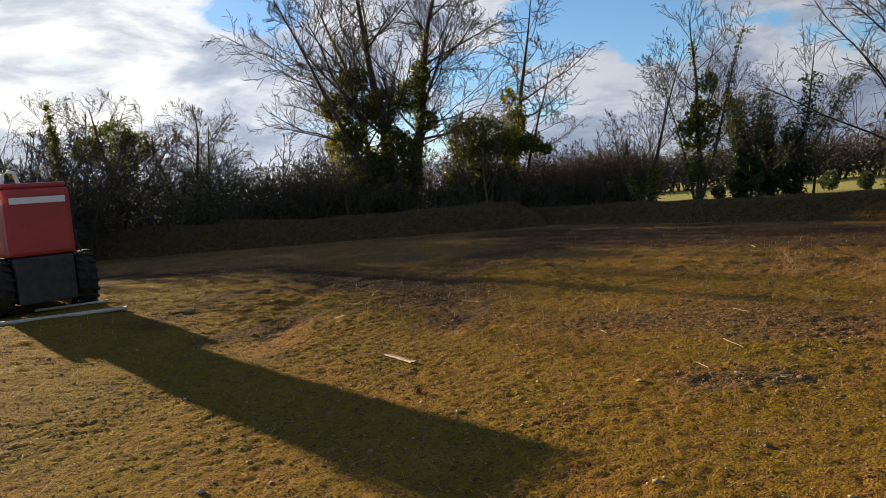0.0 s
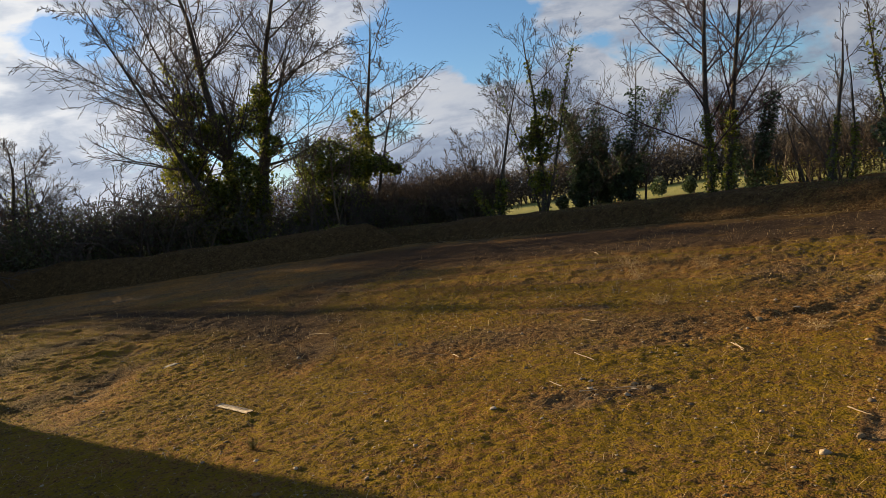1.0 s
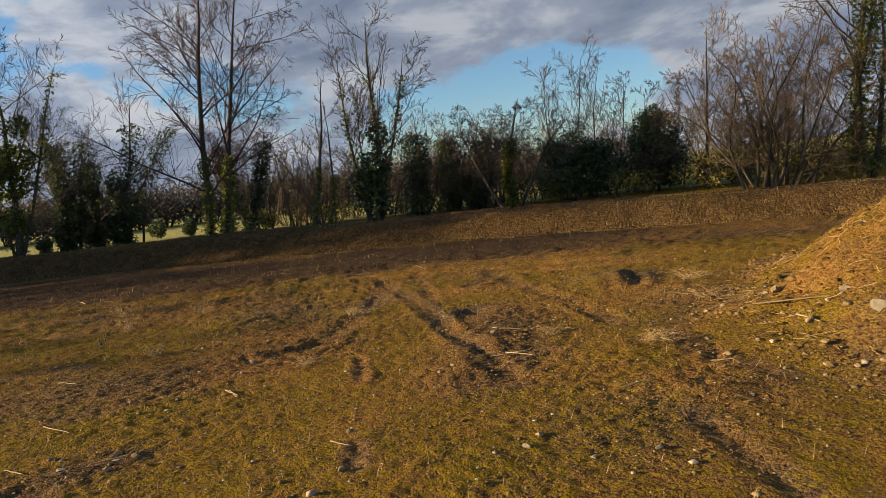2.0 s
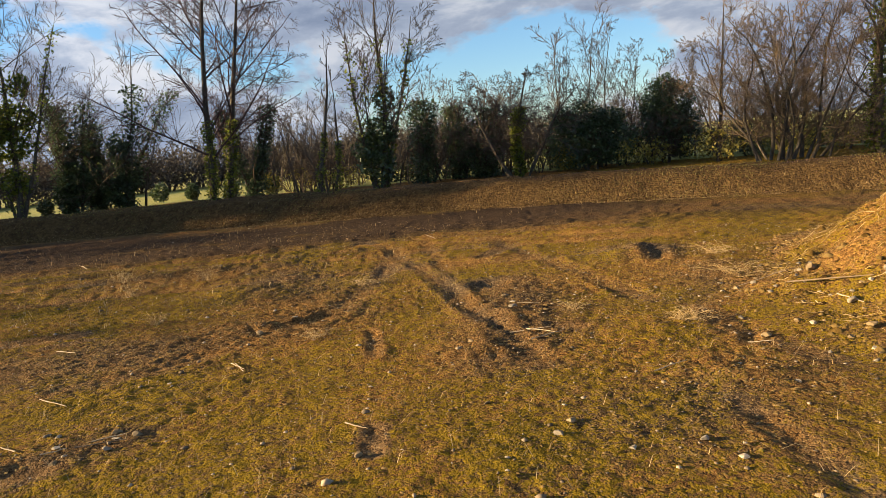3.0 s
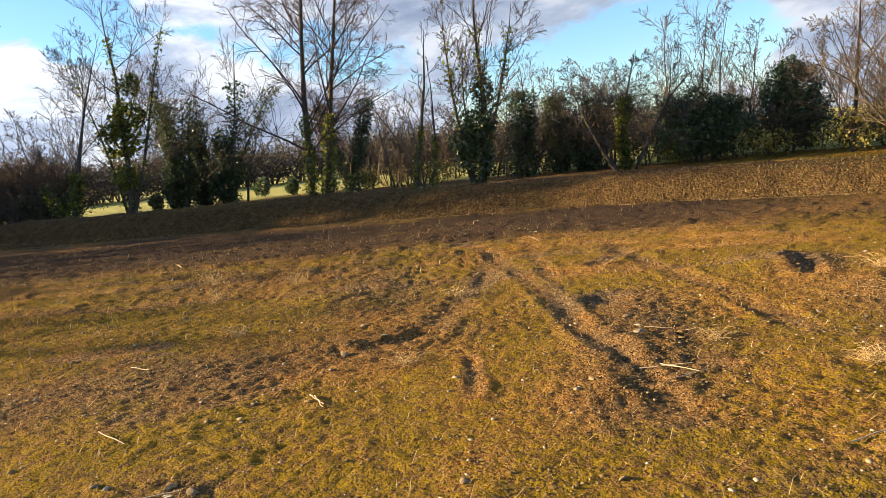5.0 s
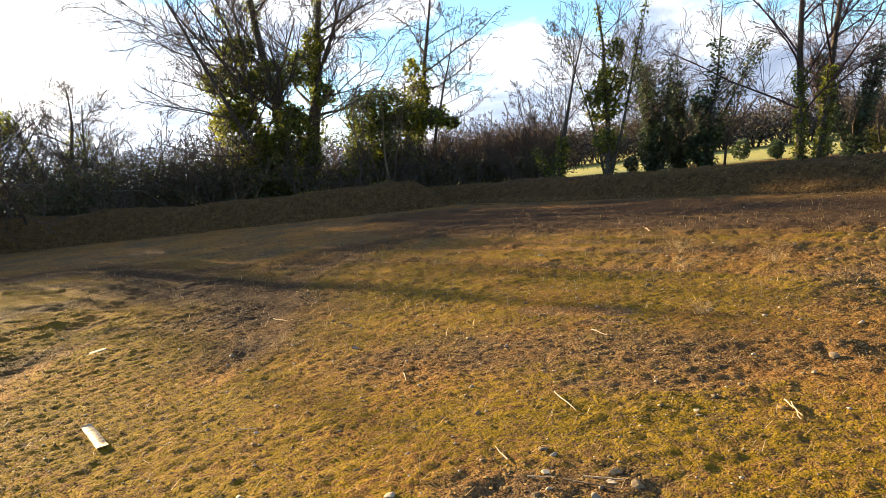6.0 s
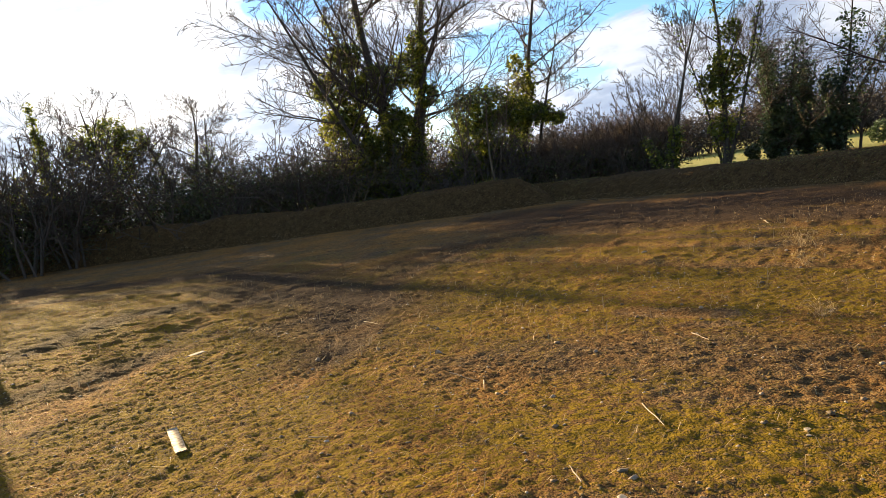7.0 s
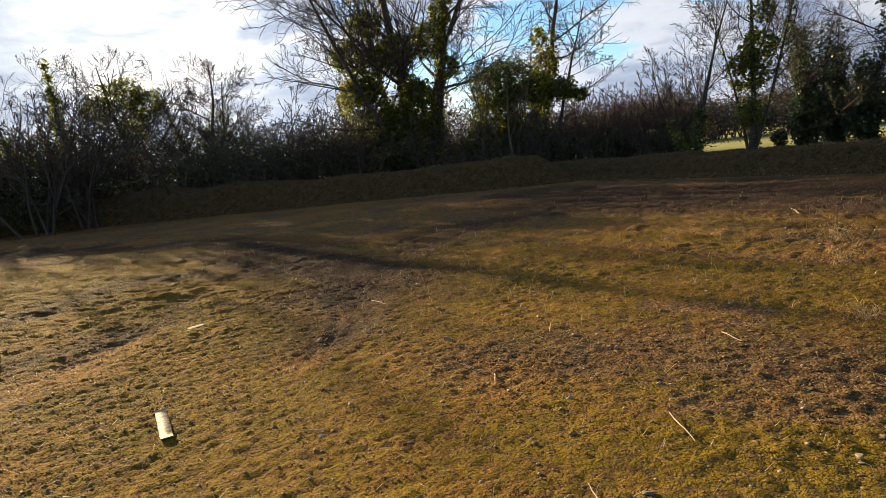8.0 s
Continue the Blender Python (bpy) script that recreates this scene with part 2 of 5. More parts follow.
BARK = noisy_material("tree_bark", [(0.3, (0.030, 0.024, 0.018)), (0.5, (0.075, 0.060, 0.044)), (0.7, (0.15, 0.13, 0.10))], 14.0, bump_d=0.03, stretch=(1, 1, 0.25))
TWIG = noisy_material("twig_bark", [(0.3, (0.045, 0.034, 0.026)), (0.7, (0.12, 0.092, 0.070))], 8.0, bump_d=0)
BIRCH_TWIG = noisy_material("birch_twig", [(0.3, (0.045, 0.026, 0.024)), (0.7, (0.10, 0.066, 0.058))], 8.0, bump_d=0)
TAN_TWIG = noisy_material("tan_twig", [(0.3, (0.08, 0.056, 0.034)), (0.7, (0.18, 0.13, 0.08))], 5.0, bump_d=0)
SCRUB_BROWN = leaf_material("scrub_twig", (0.040, 0.026, 0.016), (0.125, 0.085, 0.055), 0.9, 0.3)
GREY_TWIG = noisy_material("grey_twig", [(0.3, (0.055, 0.045, 0.036)), (0.7, (0.125, 0.105, 0.084))], 4.0, bump_d=0)
FAR_WOOD = noisy_material("far_wood", [(0.3, (0.05, 0.045, 0.04)), (0.7, (0.11, 0.095, 0.08))], 0.5, bump_d=0)
IVY = leaf_material("ivy_leaf", (0.052, 0.074, 0.011), (0.22, 0.24, 0.034), 0.33, 0.6)
# Second ivy leaf, with a sunlit yellow-green put into its own colour.
IVY_LIGHT = leaf_material("sunlit_ivy_leaf", (0.062, 0.076, 0.010), (0.21, 0.215, 0.032), 0.45, 0.6)
EVERGREEN = leaf_material("evergreen_leaf", (0.026, 0.044, 0.020), (0.090, 0.130, 0.055), 0.36, 0.35)
SCRUB_LEAF = leaf_material("scrub_leaf", (0.028, 0.036, 0.012), (0.095, 0.100, 0.032), 0.55, 0.4)
DEAD_LEAF = leaf_material("dead_leaf", (0.036, 0.018, 0.013), (0.115, 0.060, 0.038), 0.8, 0.2)
YELLOW_LEAF = leaf_material("yellowing_leaf", (0.13, 0.115, 0.02), (0.34, 0.28, 0.05), 0.7, 0.35)
FAR_LEAF = leaf_material("far_twig_mass", (0.05, 0.043, 0.036), (0.12, 0.10, 0.078), 0.9, 0.3)
WEED = leaf_material("bank_weed", (0.06, 0.060, 0.012), (0.22, 0.17, 0.035), 0.7, 0.3)
MOSS = leaf_material("moss_sprig", (0.085, 0.060, 0.004), (0.235, 0.165, 0.012), 0.95, 0.2)
STRAW = noisy_material("dry_straw", [(0.3, (0.28, 0.18, 0.07)), (0.7, (0.52, 0.38, 0.19))], 12.0, rough=0.7, per_island=0.3, bump_d=0)
STICK = noisy_material("weathered_stick", [(0.3, (0.24, 0.17, 0.095)), (0.7, (0.50, 0.40, 0.27))], 30.0, rough=0.8, bump_d=0.002)
DARK_STICK = noisy_material("dark_stick", [(0.3, (0.08, 0.055, 0.035)), (0.7, (0.22, 0.16, 0.10))], 30.0, rough=0.8, bump_d=0.002)
PALE_WOOD = noisy_material("pale_splintered_wood", [(0.42, (0.12, 0.08, 0.045)), (0.50, (0.36, 0.29, 0.20)), (0.7, (0.50, 0.42, 0.30))], 26.0, rough=0.75, bump_d=0.004, stretch=(1, 1, 6))
TIMBER = noisy_material("grey_timber", [(0.3, (0.34, 0.29, 0.22)), (0.7, (0.62, 0.56, 0.46))], 12.0, rough=0.8, bump_d=0.004)
DAMP_CONCRETE = noisy_material("damp_concrete", [(0.3, (0.055, 0.050, 0.042)), (0.7, (0.13, 0.12, 0.10))], 20.0, rough=0.85, bump_d=0.003)
RED = noisy_material("red_paint", [(0.3, (0.30, 0.022, 0.018)), (0.7, (0.46, 0.045, 0.035))], 3.0, rough=0.4, spec=0.5, bump_d=0)
WHITE = noisy_material("white_paint", [(0.3, (0.66, 0.64, 0.60)), (0.7, (0.82, 0.81, 0.78))], 5.0, rough=0.45, spec=0.5, bump_d=0)
RUBBER = noisy_material("muddy_rubber", [(0.3, (0.014, 0.013, 0.012)), (0.7, (0.05, 0.042, 0.034))], 9.0, rough=0.85, bump_d=0.004)
STEEL = noisy_material("dark_steel", [(0.3, (0.025, 0.024, 0.023)), (0.7, (0.07, 0.062, 0.055))], 8.0, rough=0.6, bump_d=0.002)


# ---- mesh helpers ----
def mesh_of(name, verts, faces, smooth=False):
    """A mesh from arrays of vertices and of faces with one number of corners."""
    verts, faces = np.asarray(verts, np.float32), np.asarray(faces, np.int32)
    me = bpy.data.meshes.new(name)
    k = faces.shape[1]
    me.vertices.add(len(verts))
    me.vertices.foreach_set("co", verts.ravel())
    me.loops.add(faces.size)
    me.loops.foreach_set("vertex_index", faces.ravel())
    me.polygons.add(len(faces))
    me.polygons.foreach_set("loop_start", np.arange(0, faces.size, k, dtype=np.int32))
    if smooth:
        me.polygons.foreach_set("use_smooth", np.ones(len(faces), bool))
    me.update(calc_edges=True)
    return me


def part(name, me, mat, parent=None, label=""):
    """One mesh object, from a mesh or a bmesh, under a thing or a part."""
    if isinstance(me, bmesh.types.BMesh):
        bm, me = me, bpy.data.meshes.new(name)
        bm.to_mesh(me)
        bm.free()
    me.materials.append(mat)
    ob = new(name, me)
    ob.parent = parent
    if label:
        ob["label"] = label
    return ob


def empty(name, x, y, z, rz=0.0):
    ob = new(name)
    ob.matrix_world = pose(x, y, z, 0, 0, rz)
    ob.empty_display_size = 0.2
    return ob


TABLES = [np.random.default_rng(100 + i).random((256, 256)) for i in range(8)]


def vnoise(x, y, scale, table=0):
    """Smooth value noise between 0 and 1, with features of the size 1 / scale."""
    x, y = np.asarray(x, float) * scale + 1000.3, np.asarray(y, float) * scale + 1000.7
    xi, yi = np.floor(x).astype(int), np.floor(y).astype(int)
    fx, fy = x - xi, y - yi
    fx, fy = fx * fx * (3 - 2 * fx), fy * fy * (3 - 2 * fy)
    t = TABLES[table]
    a, b = t[xi % 256, yi % 256], t[(xi + 1) % 256, yi % 256]
    c, d = t[xi % 256, (yi + 1) % 256], t[(xi + 1) % 256, (yi + 1) % 256]
    return (a * (1 - fx) + b * fx) * (1 - fy) + (c * (1 - fx) + d * fx) * fy


def fractal(x, y, scale, octaves=4, table=0, gain=0.5):
    s, amp, tot = 0.0, 1.0, 0.0
    for i in range(octaves):
        s = s + amp * vnoise(x, y, scale * 2 ** i, (table + i) % 8)
        tot += amp
        amp *= gain
    return s / tot


def line_distance(x, y, line):
    """Distance to a polyline, and how far along it (0 to 1) the nearest place lies."""
    x, y = np.asarray(x, float), np.asarray(y, float)
    best, where = np.full(x.shape, 1e9), np.zeros(x.shape)
    n = len(line) - 1
    for i in range(n):
        (ax, ay), (bx, by) = line[i], line[i + 1]
        dx, dy = bx - ax, by - ay
        t = np.clip(((x - ax) * dx + (y - ay) * dy) / (dx * dx + dy * dy), 0, 1)
        d = np.hypot(x - ax - t * dx, y - ay - t * dy)
        near = d < best
        best, where = np.where(near, d, best), np.where(near, (i + t) / n, where)
    return best, where


# ---- the ground ----
BANK_LINE = [(1.2, 28.6), (3.6, 26.6), (6.9, 21.5), (10.1, 16.7), (12.6, 12.4), (14.2, 8.9), (15.2, 5.7), (15.8, 2.5), (16.2, -3.0), (16.4, -12.0)]
LEFT_BANK_LINE = [(-26.0, 28.2), (-9.0, 27.8), (-3.0, 26.9), (0.0, 26.2), (3.1, 25.9)]
HEAP = (9.3, -0.6)
# wheel ruts: line, depth, half width, height of the squeezed-up rims
RUTS = [
    ([(-11.0, 17.4), (-5.5, 13.9), (-3.0, 13.1), (-1.0, 13.3)], 0.08, 0.20, 0.05),
    ([(-9.0, 14.0), (-6.9, 13.0), (-4.5, 12.2), (-2.9, 12.0)], 0.08, 0.18, 0.05),
    ([(-6.0, 9.0), (-4.3, 9.9), (-3.3, 10.5), (-2.4, 10.8)], 0.08, 0.18, 0.05),
    ([(-2.4, 7.6), (-2.1, 9.0), (-1.8, 10.4), (-1.0, 11.5)], 0.05, 0.16, 0.03),
    ([(9.0, 10.8), (8.3, 9.0), (6.8, 6.65), (5.56, 5.0), (4.94, 4.1), (4.6, 3.6)], 0.05, 0.09, 0.05),
    ([(8.9, 8.7), (7.1, 6.7), (5.9, 5.4)], 0.035, 0.08, 0.02),
    ([(9.4, 7.8), (8.1, 6.05), (7.3, 4.85), (6.4, 3.7)], 0.04, 0.10, 0.04),
    ([(8.2, 8.7), (6.8, 7.4), (5.7, 6.7), (4.86, 6.26), (4.2, 6.36), (3.3, 6.2), (2.6, 6.4)], 0.05, 0.13, 0.035),
    ([(4.5, 2.35), (4.13, 1.92), (3.8, 1.6), (3.3, 1.0)], 0.055, 0.075, 0.03),
    ([(6.3, 3.2), (5.7, 2.72), (5.35, 2.05)], 0.016, 0.07, 0.02),
    ([(0.0, 8.6), (-0.16, 10.0), (-0.19, 12.9), (1.0, 16.3), (2.9, 17.9), (6.0, 18.0)], 0.10, 0.22, 0.05),
    ([(-2.0, 7.2), (-2.2, 8.8), (-2.5, 11.2), (-2.5, 13.5), (-1.2, 17.5)], 0.08, 0.22, 0.03),
    ([(0.25, 9.4), (0.1, 8.2), (-0.1, 7.6)], 0.04, 0.12, 0.02),
    ([(1.9, 19.0), (5.4, 15.2), (8.0, 12.4), (10.6, 9.6), (12.4, 7.0), (13.1, 4.5), (13.4, 0.0)], 0.06, 0.25, 0.03),
    ([(2.4, 22.0), (6.4, 17.4), (9.4, 13.6), (11.8, 10.2), (13.6, 6.4), (14.2, 3.0), (14.4, -2.0)], 0.08, 0.30, 0.04),
]
def beside(line, off):
    """The line moved sideways, towards the site."""
    p = np.array(line, float)
    t = np.gradient(p, axis=0)
    t /= np.hypot(t[:, 0], t[:, 1])[:, None]
    return [(float(a - off * (-n1)), float(c - off * n0)) for (a, c), (n0, n1) in zip(p, t)]


for off, deep in ((0.5, 0.22), (1.0, 0.30), (1.5, 0.22), (2.3, 0.30), (3.0, 0.26), (4.2, 0.20)):
    RUTS.insert(0, (beside(RUTS[-2][0][:5], off), deep, 0.15, 0.08))
HOLES = [(5.0, 4.1, 0.09, 0.02), (6.6, 5.6, 0.2, 0.04), (1.9, 5.1, 0.13, 0.018)]
LUMPS = [(5.6, 4.6, 0.40, 0.06), (6.4, 5.0, 0.30, 0.05), (5.9, 3.4, 0.5, 0.04), (8.5, 5.0, 0.45, 0.09), (4.3, 6.45, 0.25, 0.05),
         (4.6, 4.3, 0.25, 0.03), (4.95, 2.45, 0.3, 0.05), (-1.3, 8.9, 0.35, 0.05), (5.3, 8.2, 0.5, 0.05), (8.0, 3.6, 0.5, 0.06)]


# short steep-sided cuts left by machine teeth and wheels: from, to, half width, depth
CUTS = [((4.68, 6.30), (5.00, 6.34), 0.075, 0.085), ((5.60, 5.04), (5.24, 4.44), 0.085, 0.055), ((5.26, 4.46), (5.03, 4.02), 0.075, 0.045), ((4.72, 5.43), (4.20, 4.84), 0.045, 0.030),
        ((3.24, 3.82), (3.02, 3.60), 0.05, 0.035), ((5.40, 4.06), (5.46, 3.88), 0.06, 0.06), ((4.80, 4.19), (4.87, 4.02), 0.055, 0.05), ((7.85, 6.70), (8.45, 6.82), 0.09, 0.05),
        ((7.20, 7.80), (6.55, 7.25), 0.07, 0.035), ((8.15, 4.42), (8.85, 4.85), 0.10, 0.15), ((3.06, 8.0), (3.35, 7.86), 0.05, 0.03), ((-0.13, 9.17), (0.05, 8.30), 0.05, 0.035),
        ((2.72, 8.70), (3.4, 8.2), 0.09, 0.03), ((5.95, 2.75), (5.55, 2.60), 0.05, 0.045)]


def rough_zone(x, y):
    """Where the digging has left loose clods (0 to 1)."""
    a, _ = line_distance(x, y, [(1.6, 7.5), (2.6, 7.5), (3.7, 6.6), (4.7, 6.3)])
    b, _ = line_distance(x, y, [(1.8, 5.2), (2.5, 5.05)])
    c, _ = line_distance(x, y, [(4.7, 4.1), (5.6, 4.5), (6.6, 5.2)])
    e, _ = line_distance(x, y, [(4.2, 2.4), (5.4, 2.3), (6.6, 2.9), (8.6, 4.6)])
    f, _ = line_distance(x, y, [(5.2, 7.2), (6.2, 9.0), (5.0, 11.0)])
    z = np.maximum.reduce([np.exp(-(a / 0.55) ** 2), 0.55 * np.exp(-(b / 0.20) ** 2), np.exp(-(c / 0.45) ** 2), 0.5 * np.exp(-(e / 0.5) ** 2), 0.5 * np.exp(-(f / 0.7) ** 2)])
    return np.clip(z * (0.5 + vnoise(x, y, 2.0, 3)), 0, 1)


def ground_masks(x, y):
    """Moss cover, and bare wet mud with some painted tree shade (0 to 1)."""
    moss, mud = np.ones_like(x), np.zeros_like(x)
    for line, _, half, _ in RUTS:
        d, _ = line_distance(x, y, line)
        moss -= 0.30 * np.exp(-((d + (fractal(x, y, 2.5, 3, 1) - 0.5) * half) / (half * 1.3)) ** 2)
    for line, wide in ((RUTS[-1][0], 1.55), (RUTS[-2][0], 0.95)):
        d, _ = line_distance(x, y, line)
        mud = np.maximum(mud, np.clip((y - 2.0) / 6.5, 0.55, 1) * np.clip(1.75 - d / wide + (fractal(x, y, 0.8, 3, 2) - 0.5) * 1.2, 0, 1))
    # Mud-coloured strips; the broad swath also has tree shade put into its colour.
    for line, wide, most in (([(-14.0, 20.0), (-6.2, 17.2), (-2.9, 15.2), (-0.7, 11.8), (-0.05, 10.0)], 1.5, 1.0), ([(-9.0, 14.6), (-4.6, 14.6), (-0.7, 12.2)], 0.8, 0.9),
                             ([(-4.1, 9.0), (-4.1, 10.6), (-4.0, 11.8), (-3.2, 12.6)], 0.45, 0.8), ([(-2.7, 8.2), (-2.2, 9.6)], 0.35, 0.7), ([(-0.7, 14.2), (0.4, 16.2), (2.6, 16.8), (4.9, 15.3), (7.5, 12.4)], 0.7, 0.8),
                             ([(-0.3, 12.1), (1.4, 13.2), (3.2, 13.5), (5.6, 12.0)], 0.35, 0.45)):
        d, _ = line_distance(x, y, line)
        mud = np.maximum(mud, most * np.clip(1.2 - d / wide + (fractal(x, y, 1.1, 3, 4) - 0.5) * 1.5, 0, 1))
    d, _ = line_distance(x, y, RUTS[-5][0])
    mud = np.maximum(mud, 0.7 * np.clip(1.2 - d / 0.7 + (fractal(x, y, 0.9, 3, 4) - 0.5) * 1.6, 0, 1))
    for a, b, half, _ in CUTS:
        d, _ = line_distance(x, y, [a, b])
        moss -= 0.7 * np.exp(-(d / (half * 1.6)) ** 4)
    for hx, hy, radius, _ in HOLES:
        moss -= 0.9 * np.exp(-(np.hypot(x - hx, y - hy) / (radius * 1.3)) ** 2)
    moss -= 0.5 * np.clip((y - 13) / 7, 0, 1) * np.clip(0.4 + 1.2 * fractal(x, y, 0.4, 3, 5), 0, 1)
    moss += 0.45 * np.exp(-((x + 5.0) / 3.2) ** 2 - ((y - 11.0) / 3.5) ** 2)
    rough = rough_zone(x, y)
    moss -= 0.45 * rough
    mud = np.maximum(mud, 0.42 * rough)
    return np.clip(moss, 0, 1), mud


def clod_relief(x, y, scale, share, table):
    """Rounded clods, 0 to 1 high, on a share of jittered cells of the size 1 / scale."""
    u, v = x * scale + 500.0, y * scale + 500.0
    i, j = np.floor(u).astype(int), np.floor(v).astype(int)
    t, k, q = TABLES[table], TABLES[(table + 1) % 8], TABLES[(table + 2) % 8]
    out = np.zeros_like(u)
    for a in (-1, 0, 1):
        for b in (-1, 0, 1):
            ci, cj = (i + a) % 256, (j + b) % 256
            r = 0.30 + 0.42 * q[ci, cj]
            d = np.hypot(u - i - a - t[ci, cj], v - j - b - k[ci, cj]) / r
            there = t[cj, ci] < share
            out = np.maximum(out, np.where(there, np.sqrt(np.clip(1 - d * d, 0, 1)) * r * 1.4, 0))
    return out


def ground_height(x, y):
    x, y = np.asarray(x, float), np.asarray(y, float)
    far = np.hypot(x - 3, y - 8)
    fade = np.clip(1.6 - far / 40, 0, 1)
    rough = rough_zone(x, y)
    patchy = np.clip(fractal(x, y, 0.9, 3, 6) * 2.4 - 0.75, 0, 1)
    z = (fractal(x, y, 0.35, 3, 1) - 0.5) * 0.07
    z += (fractal(x, y, 2.6, 3, 2) - 0.5) * 0.016
    z += (fractal(x, y, 11.0, 2, 5, 0.6) - 0.5) * 0.009
    z += clod_relief(x, y, 8.0, 0.16 + 0.55 * rough, 2) * (0.002 + 0.005 * rough)
    z += clod_relief(x, y, 15.0, 0.92, 4) * (0.008 + 0.006 * patchy + 0.005 * rough)
    z += clod_relief(x, y, 7.5, 0.75, 6) * 0.010 * np.clip((np.hypot(x - 2.0, y - 2.5) - 5.0) / 3.0, 0, 1)
    lumpy = np.clip((np.hypot(x - 2.0, y - 2.5) - 6.5) / 3.0, 0, 1)
    z += (fractal(x, y, 4.2, 2, 3, 0.7) - 0.5) * 0.046 * lumpy
    z += 0.2 * np.clip((-x - 2.5) / 3.5, 0, 1) * np.clip((19 - y) / 5, 0, 1)
    for line, depth, half, rim in RUTS:
        d, s = line_distance(x, y, line)
        end = np.clip(np.minimum(s, 1 - s) * 9, 0, 1) * np.clip(1.6 * vnoise(x, y, 1.2, 6) + 0.25, 0, 1.4)
        d = d + (fractal(x, y, 2.2, 3, 7) - 0.5) * half * 0.8
        z += 0.19 * end * (-depth * np.exp(-(d / half) ** 2) + rim * np.exp(-((d - half * 1.75) / (half * 0.55)) ** 2) * (0.6 + 0.8 * vnoise(x, y, 5, 3)))
    for a, b, half, deep in CUTS:
        d, _ = line_distance(x, y, [a, b])
        d = d + (fractal(x, y, 7.0, 2, 3) - 0.5) * half * 0.9
        z += -0.27 * deep * np.exp(-(np.maximum(d, 0) / (0.75 * half)) ** 3) + 0.13 * deep * np.exp(-((d - half * 1.9) / (half * 0.6)) ** 2) * (0.3 + 1.2 * vnoise(x, y, 9, 3))
    for hx, hy, r, deep in HOLES:
        d = np.hypot(x - hx, y - hy) * (0.8 + 0.4 * vnoise(x, y, 5, 1))
        z += -deep * np.exp(-(d / r) ** 4) + 0.22 * deep * np.exp(-((d - r * 1.5) / (r * 0.5)) ** 2) * vnoise(x, y, 6, 2)
    for hx, hy, r, high in LUMPS:
        d = np.hypot(x - hx, y - hy)
        z += 0.65 * high * np.exp(-(d / r) ** 2) * (0.3 + 1.4 * vnoise(x, y, 7, 4))
    return z * fade


def grown_axis(fine0, fine1, step, mid0, mid1, mid_step, reach):
    a = np.arange(fine0, fine1, step)
    left, right = np.arange(mid0, fine0, mid_step), np.arange(fine1, mid1, mid_step)
    far_r, far_l, d = [], [], mid_step
    p, q = mid1, mid0 - mid_step
    while p < reach:
        far_r.append(p)
        far_l.append(q)
        d *= 1.22
        p, q = p + d, q - d
    return np.concatenate([far_l[::-1], left, a, right, far_r])


def build_ground():
    xs = grown_axis(-3.2, 8.0, 0.027, -11.0, 15.0, 0.075, 2500)
    ys = grown_axis(2.4, 11.4, 0.027, 0.6, 21.0, 0.075, 2500)
    gx, gy = np.meshgrid(xs, ys, indexing="ij")
    nx, ny = gx.shape
    x, y = gx.ravel(), gy.ravel()
    verts = np.stack([x, y, ground_height(x, y)], 1)
    i, j = np.meshgrid(np.arange(nx - 1), np.arange(ny - 1), indexing="ij")
    a = (i * ny + j).ravel()
    faces = np.stack([a, a + ny, a + ny + 1, a + 1], 1)
    me = mesh_of("ground", verts, faces, smooth=True)
    me.materials.append(SOIL)
    me.materials.append(FIELD)
    moss, mud = ground_masks(x, y)
    for name, v in (("moss", moss), ("mud", mud)):
        me.attributes.new(name, "FLOAT", "POINT").data.foreach_set("value", v.astype(np.float32))
    cx, cy = verts[faces[:, 0], 0], verts[faces[:, 0], 1]
    edge = np.interp(cx - 14.0, [-60, 1.2, *[p[0] for p in BANK_LINE[1:]], 16.6], [29, 28.6, *[p[1] for p in BANK_LINE[1:]], -4000]) + 5.0
    me.polygons.foreach_set("material_index", (cy > edge).astype(np.int32))
    tagged(new("ground", me), "bare brown site soil with yellow-green moss and wheel ruts", "ground", kind="structure")


build_ground()


# ---- earth banks ----
def resample(line, step):
    p = np.array(line, float)
    seg = np.hypot(*np.diff(p, axis=0).T)
    s = np.concatenate([[0], np.cumsum(seg)])
    n = max(2, int(s[-1] / step))
    t = np.linspace(0, s[-1], n)
    out = np.stack([np.interp(t, s, p[:, 0]), np.interp(t, s, p[:, 1])], 1)
    for _ in range(int(1.2 / step)):
        out[1:-1] = (out[:-2] + 2 * out[1:-1] + out[2:]) / 4
    return out, t


